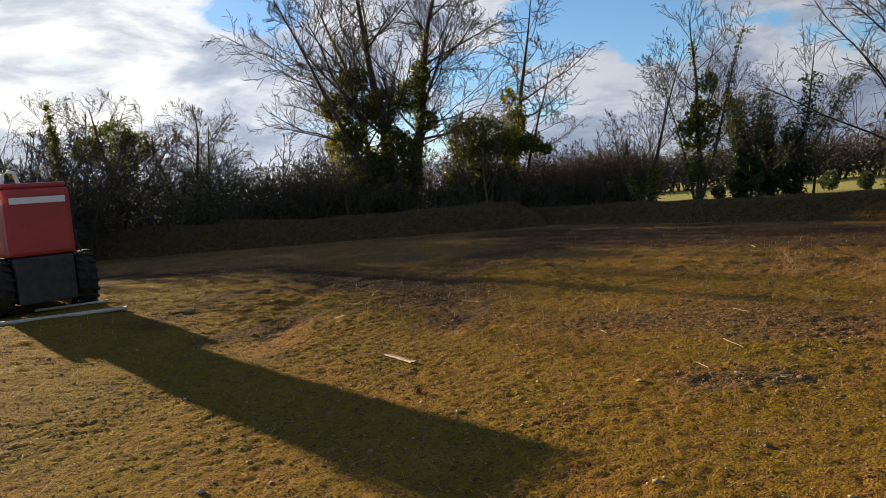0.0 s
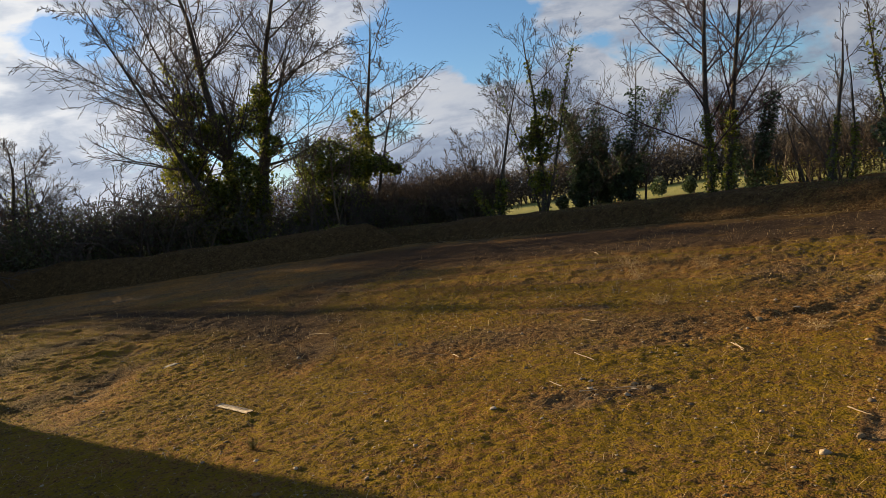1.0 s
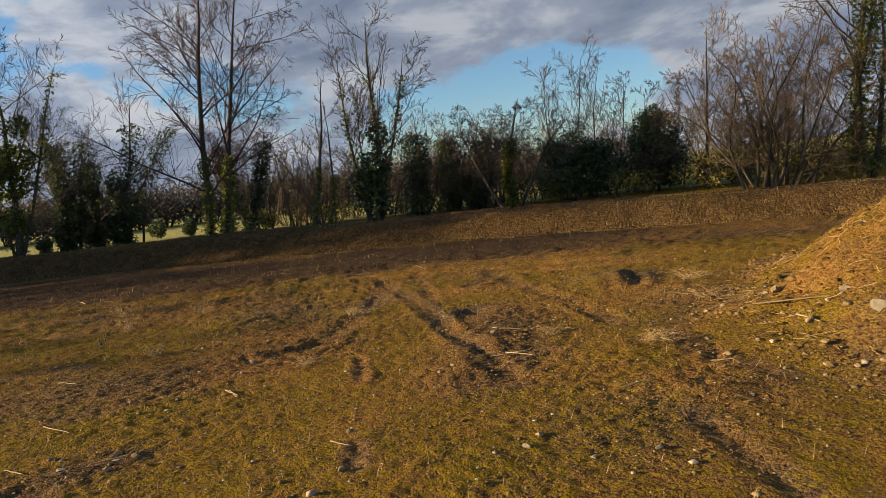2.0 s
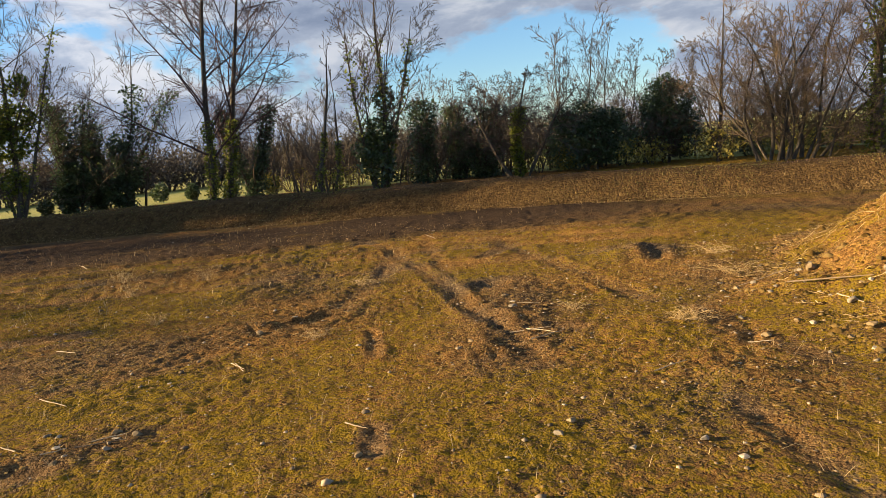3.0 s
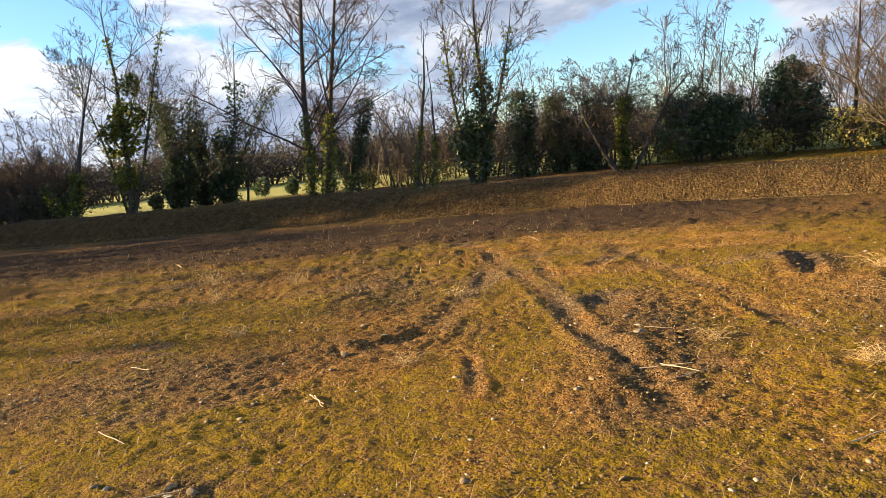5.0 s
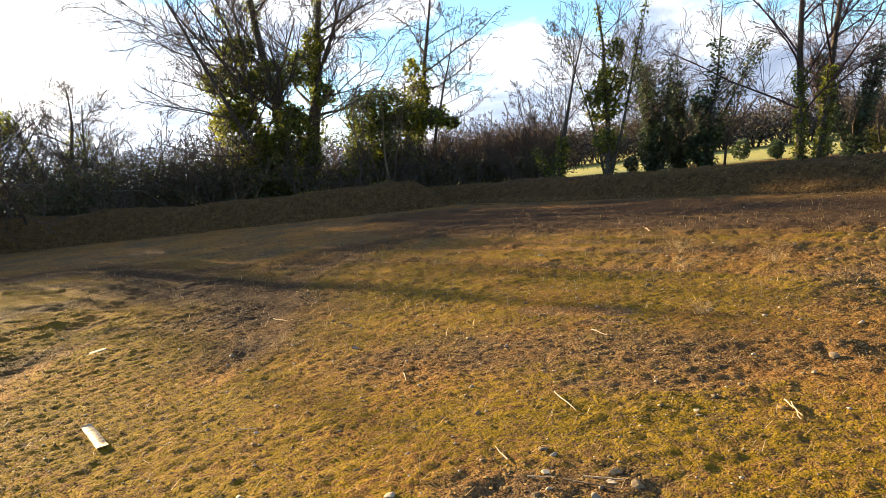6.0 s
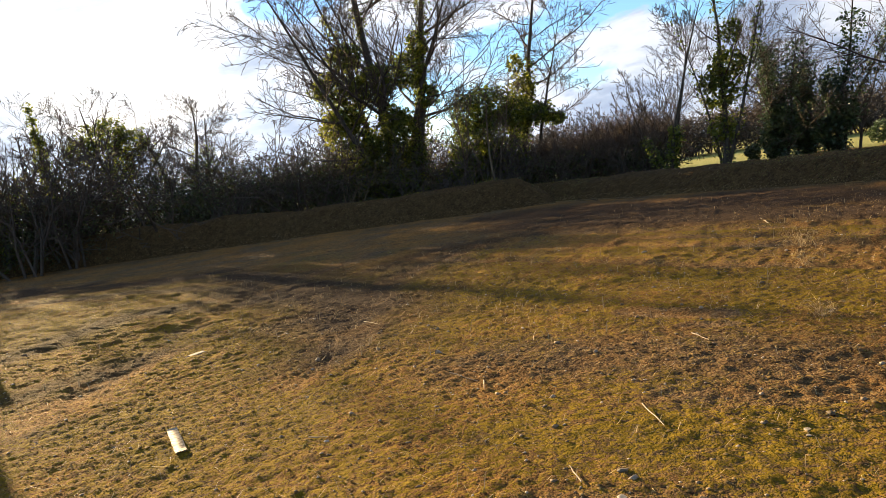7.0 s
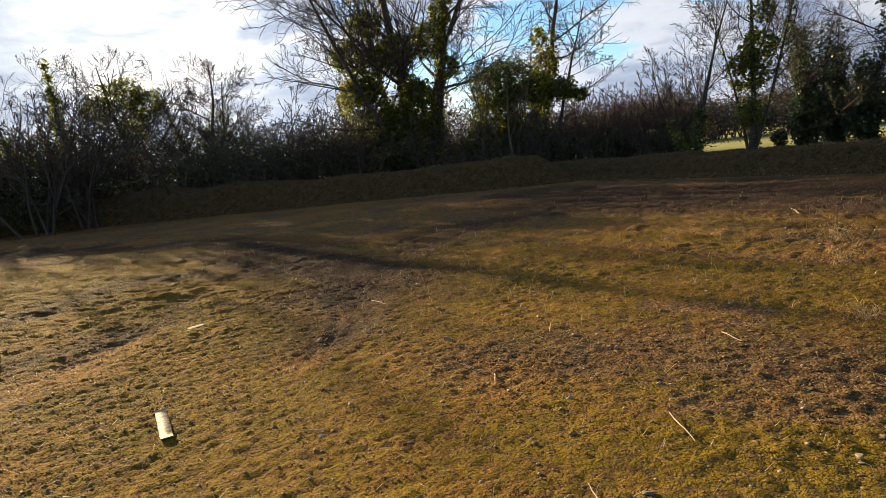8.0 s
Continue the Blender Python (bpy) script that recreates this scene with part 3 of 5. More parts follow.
def bank_surface(line, high, wide, table, step=0.13):
    """Rows of points across a bank; line runs along the foot that faces the site, the bank lies to its left."""
    c, s = resample(line, step)
    tang = np.gradient(c, axis=0)
    tang /= np.hypot(tang[:, 0], tang[:, 1])[:, None]
    nrm = np.stack([-tang[:, 1], tang[:, 0]], 1)
    u = np.linspace(-0.15, 1.0, 40)
    prof = np.interp(u, [-0.15, 0.0, 0.06, 0.21, 0.34, 0.55, 0.7, 1.0], [-0.06, 0.0, 0.30, 0.86, 1.0, 1.0, 0.85, -0.05])
    S, U = np.meshgrid(s, u, indexing="ij")
    P = np.broadcast_to(prof, S.shape)
    ends = np.clip(np.minimum(S, s[-1] - S) / 1.3, 0, 1) ** 0.7
    h = high * np.interp(S / s[-1], [0, 0.45, 0.7, 1], [1.0, 1.0, 0.84, 0.8]) * (0.86 + 0.28 * fractal(S, U * 0, 0.45, 3, table)) * ends
    off = U * wide - 0.35 + (fractal(S, U, 0.6, 3, table + 1) - 0.5) * 0.5
    Z = P * h + (fractal(S, U * wide, 2.2, 4, table + 2, 0.6) - 0.5) * 0.12 * np.clip(P * 2, 0, 1) * ends
    X = c[:, 0][:, None] + nrm[:, 0][:, None] * off
    Y = c[:, 1][:, None] + nrm[:, 1][:, None] * off
    return X, Y, Z


def grid_faces(n, m):
    i, j = np.meshgrid(np.arange(n - 1), np.arange(m - 1), indexing="ij")
    a = (i * m + j).ravel()
    return np.stack([a, a + m, a + m + 1, a + 1], 1)


def leaf_mesh(name, centre, size, rg, flat=0.0, long=1.0, fold=0.25):
    """Small leaves, each a folded diamond, at the given centres."""
    n = len(centre)
    nrm = rg.normal(size=(n, 3))
    nrm[:, 2] = np.abs(nrm[:, 2]) + flat
    nrm /= np.linalg.norm(nrm, axis=1)[:, None]
    t = np.cross(nrm, rg.normal(size=(n, 3)))
    t /= np.linalg.norm(t, axis=1)[:, None] + 1e-9
    b = np.cross(nrm, t)
    s = (size * rg.uniform(0.6, 1.35, n))[:, None]
    v = np.stack([centre - t * s * long, centre + b * s * 0.62 + nrm * s * fold, centre + t * s * long, centre - b * s * 0.62 + nrm * s * fold], 1)
    a = np.arange(n) * 4
    f = np.concatenate([np.stack([a, a + 1, a + 2], 1), np.stack([a, a + 2, a + 3], 1)])
    return mesh_of(name, v.reshape(-1, 3), f)


def blade_mesh(name, base, height, width, lean, rg):
    """Grass blades and dry stems: bent strips of two pieces."""
    n = len(base)
    a = rg.uniform(0, 2 * np.pi, n)
    side = np.stack([np.cos(a), np.sin(a), np.zeros(n)], 1)
    out = np.stack([-np.sin(a), np.cos(a), np.zeros(n)], 1)
    h = (height * rg.uniform(0.5, 1.4, n))[:, None]
    w = (width * rg.uniform(0.7, 1.3, n))[:, None]
    l = np.minimum(rg.uniform(0.1, 1.0, n)[:, None] * lean, 2.6)
    up = np.array([0, 0, 1.0])
    m = base + up * h * 0.55 + out * h * l * 0.35
    e = base + up * h * np.maximum(1 - 0.35 * l, 0.12) + out * h * l
    v = np.stack([base - side * w, base + side * w, m + side * w * 0.7, m - side * w * 0.7, e], 1)
    k = np.arange(n) * 5
    f = np.concatenate([np.stack([k, k + 1, k + 2], 1), np.stack([k, k + 2, k + 3], 1), np.stack([k + 3, k + 2, k + 4], 1)])
    return mesh_of(name, v.reshape(-1, 3), f)


def on_grid(X, Y, Z, n, rg, lo=0.02, hi=0.7):
    """Random places on a surface given as rows of points."""
    i = rg.uniform(0, X.shape[0] - 1.001, n)
    j = rg.uniform(lo, hi, n) * (X.shape[1] - 1.001)
    a, b = i.astype(int), j.astype(int)
    fi, fj = i - a, j - b
    out = []
    for g in (X, Y, Z):
        out.append((g[a, b] * (1 - fi) + g[a + 1, b] * fi) * (1 - fj) + (g[a, b + 1] * (1 - fi) + g[a + 1, b + 1] * fi) * fj)
    return np.stack(out, 1)


def build_bank(line, high, wide, table, label, weeds, litter):
    X, Y, Z = bank_surface(line, high, wide, table)
    verts = np.stack([X.ravel(), Y.ravel(), Z.ravel()], 1)
    me = mesh_of("earth_bank", verts, grid_faces(*X.shape), smooth=True)
    me.materials.append(BANK_SOIL)
    bank = tagged(new("earth_bank", me), label, "earth bank", kind="structure")
    rg = np.random.default_rng(20 + table)
    p = on_grid(X, Y, Z, weeds, rg, 0.1, 0.8)
    keep = fractal(p[:, 0], p[:, 1], 0.5, 3, 3) > 0.50
    tagged(part("weeds", leaf_mesh("weeds", p[keep] + [0, 0, 0.012], 0.017, rg, 0.1), WEED, bank, "low yellow-green weeds"), kind="stuff")
    p = on_grid(X, Y, Z, litter, rg, 0.05, 0.75)
    tagged(part("leaf_litter", leaf_mesh("leaf_litter", p + [0, 0, 0.012], 0.015, rg, 0.2), DEAD_LEAF, bank, "dead brown leaves"), kind="stuff")
    p = on_grid(X, Y, Z, litter // 3, rg, 0.12, 0.65)
    tagged(part("dead_stems", blade_mesh("dead_stems", p[::5], 0.09, 0.003, 4.5, rg), STRAW, bank, "dry pale weed stems"), kind="stuff")
    p = on_grid(X, Y, Z, litter, rg, 0.10, 0.17)
    tagged(part("foot_grass", blade_mesh("foot_grass", p, 0.035, 0.003, 6.0, rg), STRAW, bank, "dry grass along the foot"), kind="stuff")
    return X, Y, Z


build_bank(BANK_LINE, 0.62, 2.6, 0, "long low earth bank with dead weeds and brown leaves", 24000, 11000)
build_bank(LEFT_BANK_LINE, 1.15, 3.0, 3, "shaded low earth bank below the ivy-clad trees", 5000, 5000)


# ---- spoil heap ----
def heap_height(x, y):
    dx, dy = x - HEAP[0], y - HEAP[1]
    r = np.hypot(dx, dy)
    a = np.arctan2(dy, dx)
    r = r * (1 + 0.10 * (vnoise(np.cos(a) * 2, np.sin(a) * 2, 1.0, 2) - 0.5))
    z = 0.60 * (4.1 - np.sqrt(r * r + 0.35))
    z = np.where(z > 0.25, z, 0.25 * np.exp(np.clip((z - 0.25) / 0.25, -30, 0)))
    return z + (fractal(x, y, 1.1, 3, 4) - 0.5) * 0.30 * np.clip(z * 2, 0, 1) + (fractal(x, y, 5.0, 3, 5, 0.6) - 0.5) * 0.17 * np.clip(z * 4, 0, 1) - 0.03


def build_heap():
    n = 190
    x, y = np.meshgrid(np.linspace(HEAP[0] - 5.6, HEAP[0] + 5.6, n), np.linspace(HEAP[1] - 5.6, HEAP[1] + 5.6, n), indexing="ij")
    z = heap_height(x, y)
    f = grid_faces(n, n)
    keep = (z.ravel()[f] > -0.022).any(1)
    verts = np.stack([x.ravel(), y.ravel(), z.ravel() + np.minimum(ground_height(x, y).ravel(), 0) * (z.ravel() < 0.1)], 1)
    used = np.unique(f[keep])
    lut = np.zeros(len(verts), int)
    lut[used] = np.arange(len(used))
    me = mesh_of("spoil_heap", verts[used], lut[f[keep]], smooth=True)
    me.materials.append(SOIL)
    hx, hy = verts[used, 0], verts[used, 1]
    green = np.clip(0.80 + 1.1 * (fractal(hx, hy, 0.9, 3, 6) - 0.42), 0, 1)
    for key, val in (("moss", green), ("mud", np.zeros(len(used)))):
        me.attributes.new(key, "FLOAT", "POINT").data.foreach_set("value", val.astype(np.float32))
    heap = tagged(new("spoil_heap", me), "conical heap of stony orange-brown soil with dry grass", "soil heap")
    rg = np.random.default_rng(31)
    a, r = rg.uniform(1.2, 4.6, 16000), 4.6 * np.sqrt(rg.uniform(0.02, 1, 16000))
    px, py = HEAP[0] + np.cos(a) * r, HEAP[1] + np.sin(a) * r
    p = np.stack([px, py, heap_height(px, py)], 1)
    tagged(part("heap_rubble", clod_mesh("heap_rubble", p[:15000], 0.009, rg, 3.0, SMALL_V, SMALL_F), HEAP_CLOD, heap, "loose soil crumbs"), kind="stuff")
    tagged(part("heap_gravel", clod_mesh("heap_gravel", p[15000:], 0.012, rg, 2.6, SMALL_V, SMALL_F), HEAP_CLOD, heap, "embedded gravel"), kind="stuff")
    stalks = Tubes()
    for _ in range(900):
        a, r = rg.uniform(1.2, 4.4), 4.3 * math.sqrt(rg.uniform(0.05, 1))
        q, turn, step = np.array([HEAP[0] + math.cos(a) * r, HEAP[1] + math.sin(a) * r]), rg.uniform(0, 2 * math.pi), rg.uniform(0.015, 0.06)
        line = []
        for _ in range(4):
            line.append(np.array([q[0], q[1], float(heap_height(q[:1], q[1:])[0]) + 0.012 + rg.uniform(0, 0.012)]))
            turn += rg.normal() * 0.25
            q = q + step * np.array([math.cos(turn), math.sin(turn)])
        stalks.add(line, rg.uniform(0.0016, 0.0032), 0.0012, 3)
    tagged(part("heap_straw", stalks.mesh("heap_straw"), STRAW, heap, "dry straw stalks lying on the slope"), kind="stuff")
    a, r = rg.uniform(1.2, 4.6, 9000), 3.4 * rg.uniform(0.0, 1, 9000) ** 0.7
    px, py = HEAP[0] + np.cos(a) * r, HEAP[1] + np.sin(a) * r
    p = np.stack([px, py, heap_height(px, py)], 1)
    tagged(part("heap_grass", blade_mesh("heap_grass", p[::2], 0.035, 0.003, 3.0, rg), WEED, heap, "short green grass on the top"), kind="stuff")


OCTA_V = np.array([(1, 0, 0), (0, 1, 0), (-1, 0, 0), (0, -1, 0), (0, 0, 1), (0, 0, -0.6), (0.6, 0.6, 0.55), (-0.6, 0.6, 0.5), (-0.6, -0.6, 0.55), (0.6, -0.6, 0.5)], float)
OCTA_F = np.array([(0, 6, 4), (6, 1, 4), (1, 7, 4), (7, 2, 4), (2, 8, 4), (8, 3, 4), (3, 9, 4), (9, 0, 4), (0, 1, 6), (1, 2, 7), (2, 3, 8), (3, 0, 9), (1, 0, 5), (2, 1, 5), (3, 2, 5), (0, 3, 5)])


SMALL_V = np.array([(1, 0, 0), (0, 1, 0), (-1, 0, 0), (0, -1, 0), (0.25, 0.2, 0.9), (-0.25, -0.2, 0.8)], float)
SMALL_F = np.array([(0, 1, 4), (1, 2, 4), (2, 5, 4), (2, 3, 5), (3, 0, 5), (0, 4, 5)])


def clod_mesh(name, centre, size, rg, spread=2.0, OV=OCTA_V, OF=OCTA_F):
    """Many irregular crumbs in one mesh; most are small, a few are large."""
    n = len(centre)
    s = size * np.exp(np.abs(rg.normal(size=n)) * 0.45 * spread * 0.5) * 0.7
    v = OV[None] * rg.uniform(0.65, 1.35, (n, len(OV), 1))
    v = v * np.stack([s * rg.uniform(0.7, 1.4, n), s * rg.uniform(0.7, 1.4, n), s * rg.uniform(0.45, 0.9, n)], 1)[:, None, :]
    a = rg.uniform(0, 2 * np.pi, n)
    ca, sa = np.cos(a)[:, None], np.sin(a)[:, None]
    x, y = v[:, :, 0] * ca - v[:, :, 1] * sa, v[:, :, 0] * sa + v[:, :, 1] * ca
    v = np.stack([x, y, v[:, :, 2]], 2) + centre[:, None, :]
    f = (OF[None] + (np.arange(n) * len(OV))[:, None, None]).reshape(-1, 3)
    return mesh_of(name, v.reshape(-1, 3), f)



# ---- trees ----
class Tubes:
    """Collects tapered limbs and turns them into one mesh."""

    def __init__(self):
        self.groups = {}

    def add(self, pts, r0, r1, sides):
        self.groups.setdefault((len(pts), sides), []).append((pts, r0, r1))

    def mesh(self, name):
        vs, fs, base = [], [], 0
        for (n, k), items in self.groups.items():
            P = np.array([i[0] for i in items])
            r0, r1 = np.array([i[1] for i in items]), np.array([i[2] for i in items])
            t = np.gradient(P, axis=1)
            t /= np.linalg.norm(t, axis=2, keepdims=True) + 1e-9
            ref = np.where(np.abs(t[..., 2:3]) > 0.9, np.array([1.0, 0, 0]), np.array([0, 0, 1.0]))
            u = np.cross(t, ref)
            u /= np.linalg.norm(u, axis=2, keepdims=True) + 1e-9
            w = np.cross(t, u)
            rad = r0[:, None] + (r1 - r0)[:, None] * np.linspace(0, 1, n)[None]
            ang = np.arange(k) * 2 * np.pi / k
            ring = P[:, :, None] + rad[:, :, None, None] * (u[:, :, None] * np.cos(ang)[:, None] + w[:, :, None] * np.sin(ang)[:, None])
            vs.append(ring.reshape(-1, 3))
            B = len(items)
            b, i, j = np.meshgrid(np.arange(B), np.arange(n - 1), np.arange(k), indexing="ij")
            o = base + b * n * k + i * k
            fs.append(np.stack([o + j, o + (j + 1) % k, o + k + (j + 1) % k, o + k + j], -1).reshape(-1, 4))
            base += B * n * k
        return mesh_of(name, np.concatenate(vs), np.concatenate(fs), smooth=True)


build_heap()
UP = np.array([0, 0, 1.0])


def unit(v):
    return v / (math.sqrt(v[0] * v[0] + v[1] * v[1] + v[2] * v[2]) + 1e-9)


def limb(rg, p, d, length, n, wobble, rise):
    pts, step = [p], length / n
    g = rg.normal(size=(n, 3)) * wobble
    for i in range(n):
        d = unit(d + g[i] + UP * rise)
        p = p + d * step
        pts.append(p)
    return pts


class Style:
    def __init__(self, kids, angles, ratios, starts, rises, wobbles, segs=(9, 6, 3, 2), twig=0.008, thin=0.58, out=(0.0, 0.0, 0.0)):
        self.kids, self.angles, self.ratios, self.starts, self.rises, self.wobbles = kids, angles, ratios, starts, rises, wobbles
        self.segs, self.twig, self.thin, self.out = segs, twig, thin, out


ASH = Style((19, 11, 8), (60, 50, 44), (0.42, 0.48, 0.54), (0.24, 0.15, 0.15), (0.03, 0.085, 0.08, 0.06), (0.07, 0.105, 0.145, 0.168), twig=0.0085)
THIN = Style((12, 7, 5), (50, 46, 40), (0.44, 0.48, 0.54), (0.25, 0.15, 0.15), (0.01, 0.09, 0.08, 0.06), (0.06, 0.099, 0.132, 0.154), twig=0.0066)
ROUND = Style((17, 10, 7), (62, 50, 42), (0.56, 0.50, 0.58), (0.24, 0.18, 0.15), (0.0, 0.07, 0.06, 0.03), (0.07, 0.112, 0.145, 0.168), twig=0.008)
FAN = Style((17, 9, 6), (72, 56, 46), (0.44, 0.44, 0.48), (0.42, 0.18, 0.15), (0.0, 0.06, 0.06, 0.05), (0.06, 0.118, 0.158, 0.182), twig=0.0075)
BIRCH = Style((26, 13, 8), (50, 50, 42), (0.44, 0.40, 0.52), (0.14, 0.12, 0.12), (0.0, -0.015, 0.02, 0.0), (0.03, 0.081, 0.132, 0.154), twig=0.007)
POLE = Style((11, 8, 6), (44, 44, 38), (0.46, 0.50, 0.60), (0.26, 0.18, 0.15), (0.0, 0.07, 0.06, 0.04), (0.05, 0.105, 0.145, 0.168), twig=0.0062)
ARCH = Style((16, 9, 7), (58, 50, 36), (0.52, 0.48, 0.62), (0.28, 0.2, 0.15), (0.0, -0.02, -0.05, -0.03), (0.1, 0.124, 0.145, 0.154), twig=0.0062)
WAND = Style((16, 8, 5), (56, 48, 42), (0.42, 0.44, 0.5), (0.10, 0.12, 0.12), (0.0, 0.05, 0.05, 0.04), (0.15, 0.124, 0.158, 0.182), twig=0.0065)
SHRUB = Style((9, 7, 5), (46, 46, 34), (0.50, 0.50, 0.65), (0.12, 0.15, 0.15), (0.0, 0.05, 0.03, 0.0), (0.12, 0.149, 0.158, 0.168), segs=(5, 4, 3, 2), twig=0.0062)


def grow(rg, trunk, twigs, p, d, length, radius, style, level=0, stems=None):
    n = style.segs[level]
    tip = max(style.twig, radius * (0.10 if level == 0 else 0.3))
    pts = limb(rg, p, d, length, n, style.wobbles[level], style.rises[level])
    bag = trunk if level < 1 else twigs
    bag.add(pts, radius, tip, (8, 5, 4, 3)[level] if level < 2 else 3)
    if stems is not None and level < 1:
        stems.append((np.array(pts), radius))
    if level >= len(style.kids):
        return
    kids = style.kids[level]
    for i in range(kids):
        f = style.starts[level] + (1 - style.starts[level]) * (i + rg.random()) / kids
        q = min(f, 0.999) * n
        a = int(q)
        at = pts[a] + (pts[a + 1] - pts[a]) * (q - a)
        tang = unit(pts[a + 1] - pts[a])
        side = unit(np.cross(tang, rg.normal(size=3)))
        ang = radians(style.angles[level] * rg.uniform(0.7, 1.25))
        cd = tang * math.cos(ang) + side * math.sin(ang)
        cl = length * style.ratios[level] * (1.15 - 0.75 * f) * rg.uniform(0.6, 1.25)
        cr = max(style.twig, (radius + (tip - radius) * f) * (0.44 if level == 0 else style.thin) * rg.uniform(0.7, 1.1))
        grow(rg, trunk, twigs, at, cd, cl, cr, style, level + 1, stems)


def polar(a_deg, dist, ex=0.7, ey=0.8):
    return ex + dist * math.sin(radians(a_deg)), ey + dist * math.cos(radians(a_deg))


def ivy_points(rg, stems, z0, z1, count, spread, shape=None):
    """Leaves round the stems between two heights, bunched."""
    out = []
    for pts, r in stems:
        seg = [(pts[i], pts[i + 1]) for i in range(len(pts) - 1) if pts[i][2] < z1 and pts[i + 1][2] > z0]
        out += [(a, b, r) for a, b in seg]
    if not out:
        return np.zeros((0, 3))
    w = np.array([np.linalg.norm(b - a) * (0.3 + min(r, 0.2) * 6) for a, b, r in out])
    pick = rg.choice(len(out), count, p=w / w.sum())
    f = rg.random(count)
    A, B = np.array([o[0] for o in out])[pick], np.array([o[1] for o in out])[pick]
    c = A + (B - A) * f[:, None]
    bunch = fractal(c[:, 2] * 1.3 + pick * 0.37, pick * 1.7, 1.1, 2, 4)
    rad = spread * (0.15 + 1.1 * bunch) * np.sqrt(rg.random(count))
    if shape is not None:
        rad = rad * shape(c[:, 2])
    v = rg.normal(size=(count, 3)) * [1, 1, 0.7]
    v /= np.linalg.norm(v, axis=1)[:, None]
    q = c + v * rad[:, None]
    return q[(q[:, 2] > 0.05) & (q[:, 2] < z1 + 0.4) & (bunch > 0.28)]


def lobe_points(rg, blobs, leaves, seed):
    """Places for leaves in overlapping uneven lobes: x, y, z, radius, flattening."""
    pts = []
    vol = np.array([b[3] ** 2 for b in blobs])
    for (bx, by, bz, r, flat), share in zip(blobs, vol / vol.sum()):
        k = int(leaves * share)
        v = rg.normal(size=(k, 3))
        v /= np.linalg.norm(v, axis=1)[:, None]
        lump = 0.45 + 0.95 * fractal(v[:, 0] * 2 + bx * 3, v[:, 1] * 2 + v[:, 2] * 3 + bz, 2.2, 3, int(seed) % 5)
        rad = r * lump * rg.uniform(0.35, 1.0, k) ** 0.5
        pts.append(np.array([bx, by, bz]) + v * rad[:, None] * [1, 1, flat])
    p = np.concatenate(pts)
    return p[p[:, 2] > 0.02]


def tree(name, label, base, stems, style, seed, ivy=None, bark=None, twig_mat=None, z=0.0, lobes=(), grown=1.0):
    """stems: offset x, y, height, lean x, lean y, radius. ivy: z0, z1, leaves, spread, material."""
    rg = np.random.default_rng(seed)
    trunks, twigs, axes = [], Tubes(), []
    for ox, oy, h, lx, ly, r in stems:
        trunk = Tubes()
        trunks.append(trunk)
        grow(rg, trunk, twigs, np.array([ox, oy, -0.1]), unit(np.array([lx, ly, 1.0])), h, r, style, 0, axes)
    thing = tagged(empty(name, base[0], base[1], z, -math.degrees(math.atan2(base[0] - 0.7, base[1] - 0.8))), label, "tree")
    thing.scale = (grown, grown, grown)
    for trunk in trunks:
        part("trunk", trunk.mesh("trunk"), bark or BARK, thing)
    part("crown", twigs.mesh("crown"), twig_mat or TWIG, thing)
    upright = [a for a in axes if math.hypot(a[0][-1][0] - a[0][0][0], a[0][-1][1] - a[0][0][1]) < 0.30 * (a[0][-1][2] - a[0][0][2])] or axes
    for z0, z1, count, spread, mat in ivy or ():
        p = ivy_points(rg, upright, z0, z1, count, spread)
        if len(p):
            part("ivy", leaf_mesh("ivy", p, 0.062, rg, 0.2), mat, thing, "climbing green ivy")
    for blobs, count, mat in lobes:
        part("ivy", leaf_mesh("ivy", lobe_points(rg, blobs, count, seed), 0.074, rg, 0.2), mat, thing, "bushy hanging ivy")
    return thing


def bush(name, label, base, blobs, leaves, mat, seed, size=0.06, stem_style=SHRUB, stems=4, height=2.0, category="bush", grown=1.0):
    """A leafy mass of overlapping uneven lobes with stems inside. blobs: x, y, z, radius, flattening."""
    rg = np.random.default_rng(seed)
    thing = tagged(empty(name, base[0], base[1], 0, -math.degrees(math.atan2(base[0] - 0.7, base[1] - 0.8))), label, category)
    thing.scale = (grown, grown, grown)
    trunk, twigs = Tubes(), Tubes()
    for i in range(stems):
        a = rg.uniform(0, 2 * np.pi)
        grow(rg, trunk, twigs, np.array([math.cos(a) * 0.25, math.sin(a) * 0.25, -0.1]), unit(np.array([math.cos(a) * 0.3, math.sin(a) * 0.3, 1.0])), height, 0.05, stem_style)
    part("trunk", trunk.mesh("trunk"), BARK, thing)
    part("twig_mass", twigs.mesh("twig_mass"), TWIG, thing)
    p = lobe_points(rg, blobs, leaves, seed)
    part("foliage", leaf_mesh("foliage", p, size, rg, 0.2), mat, thing)
    return thing


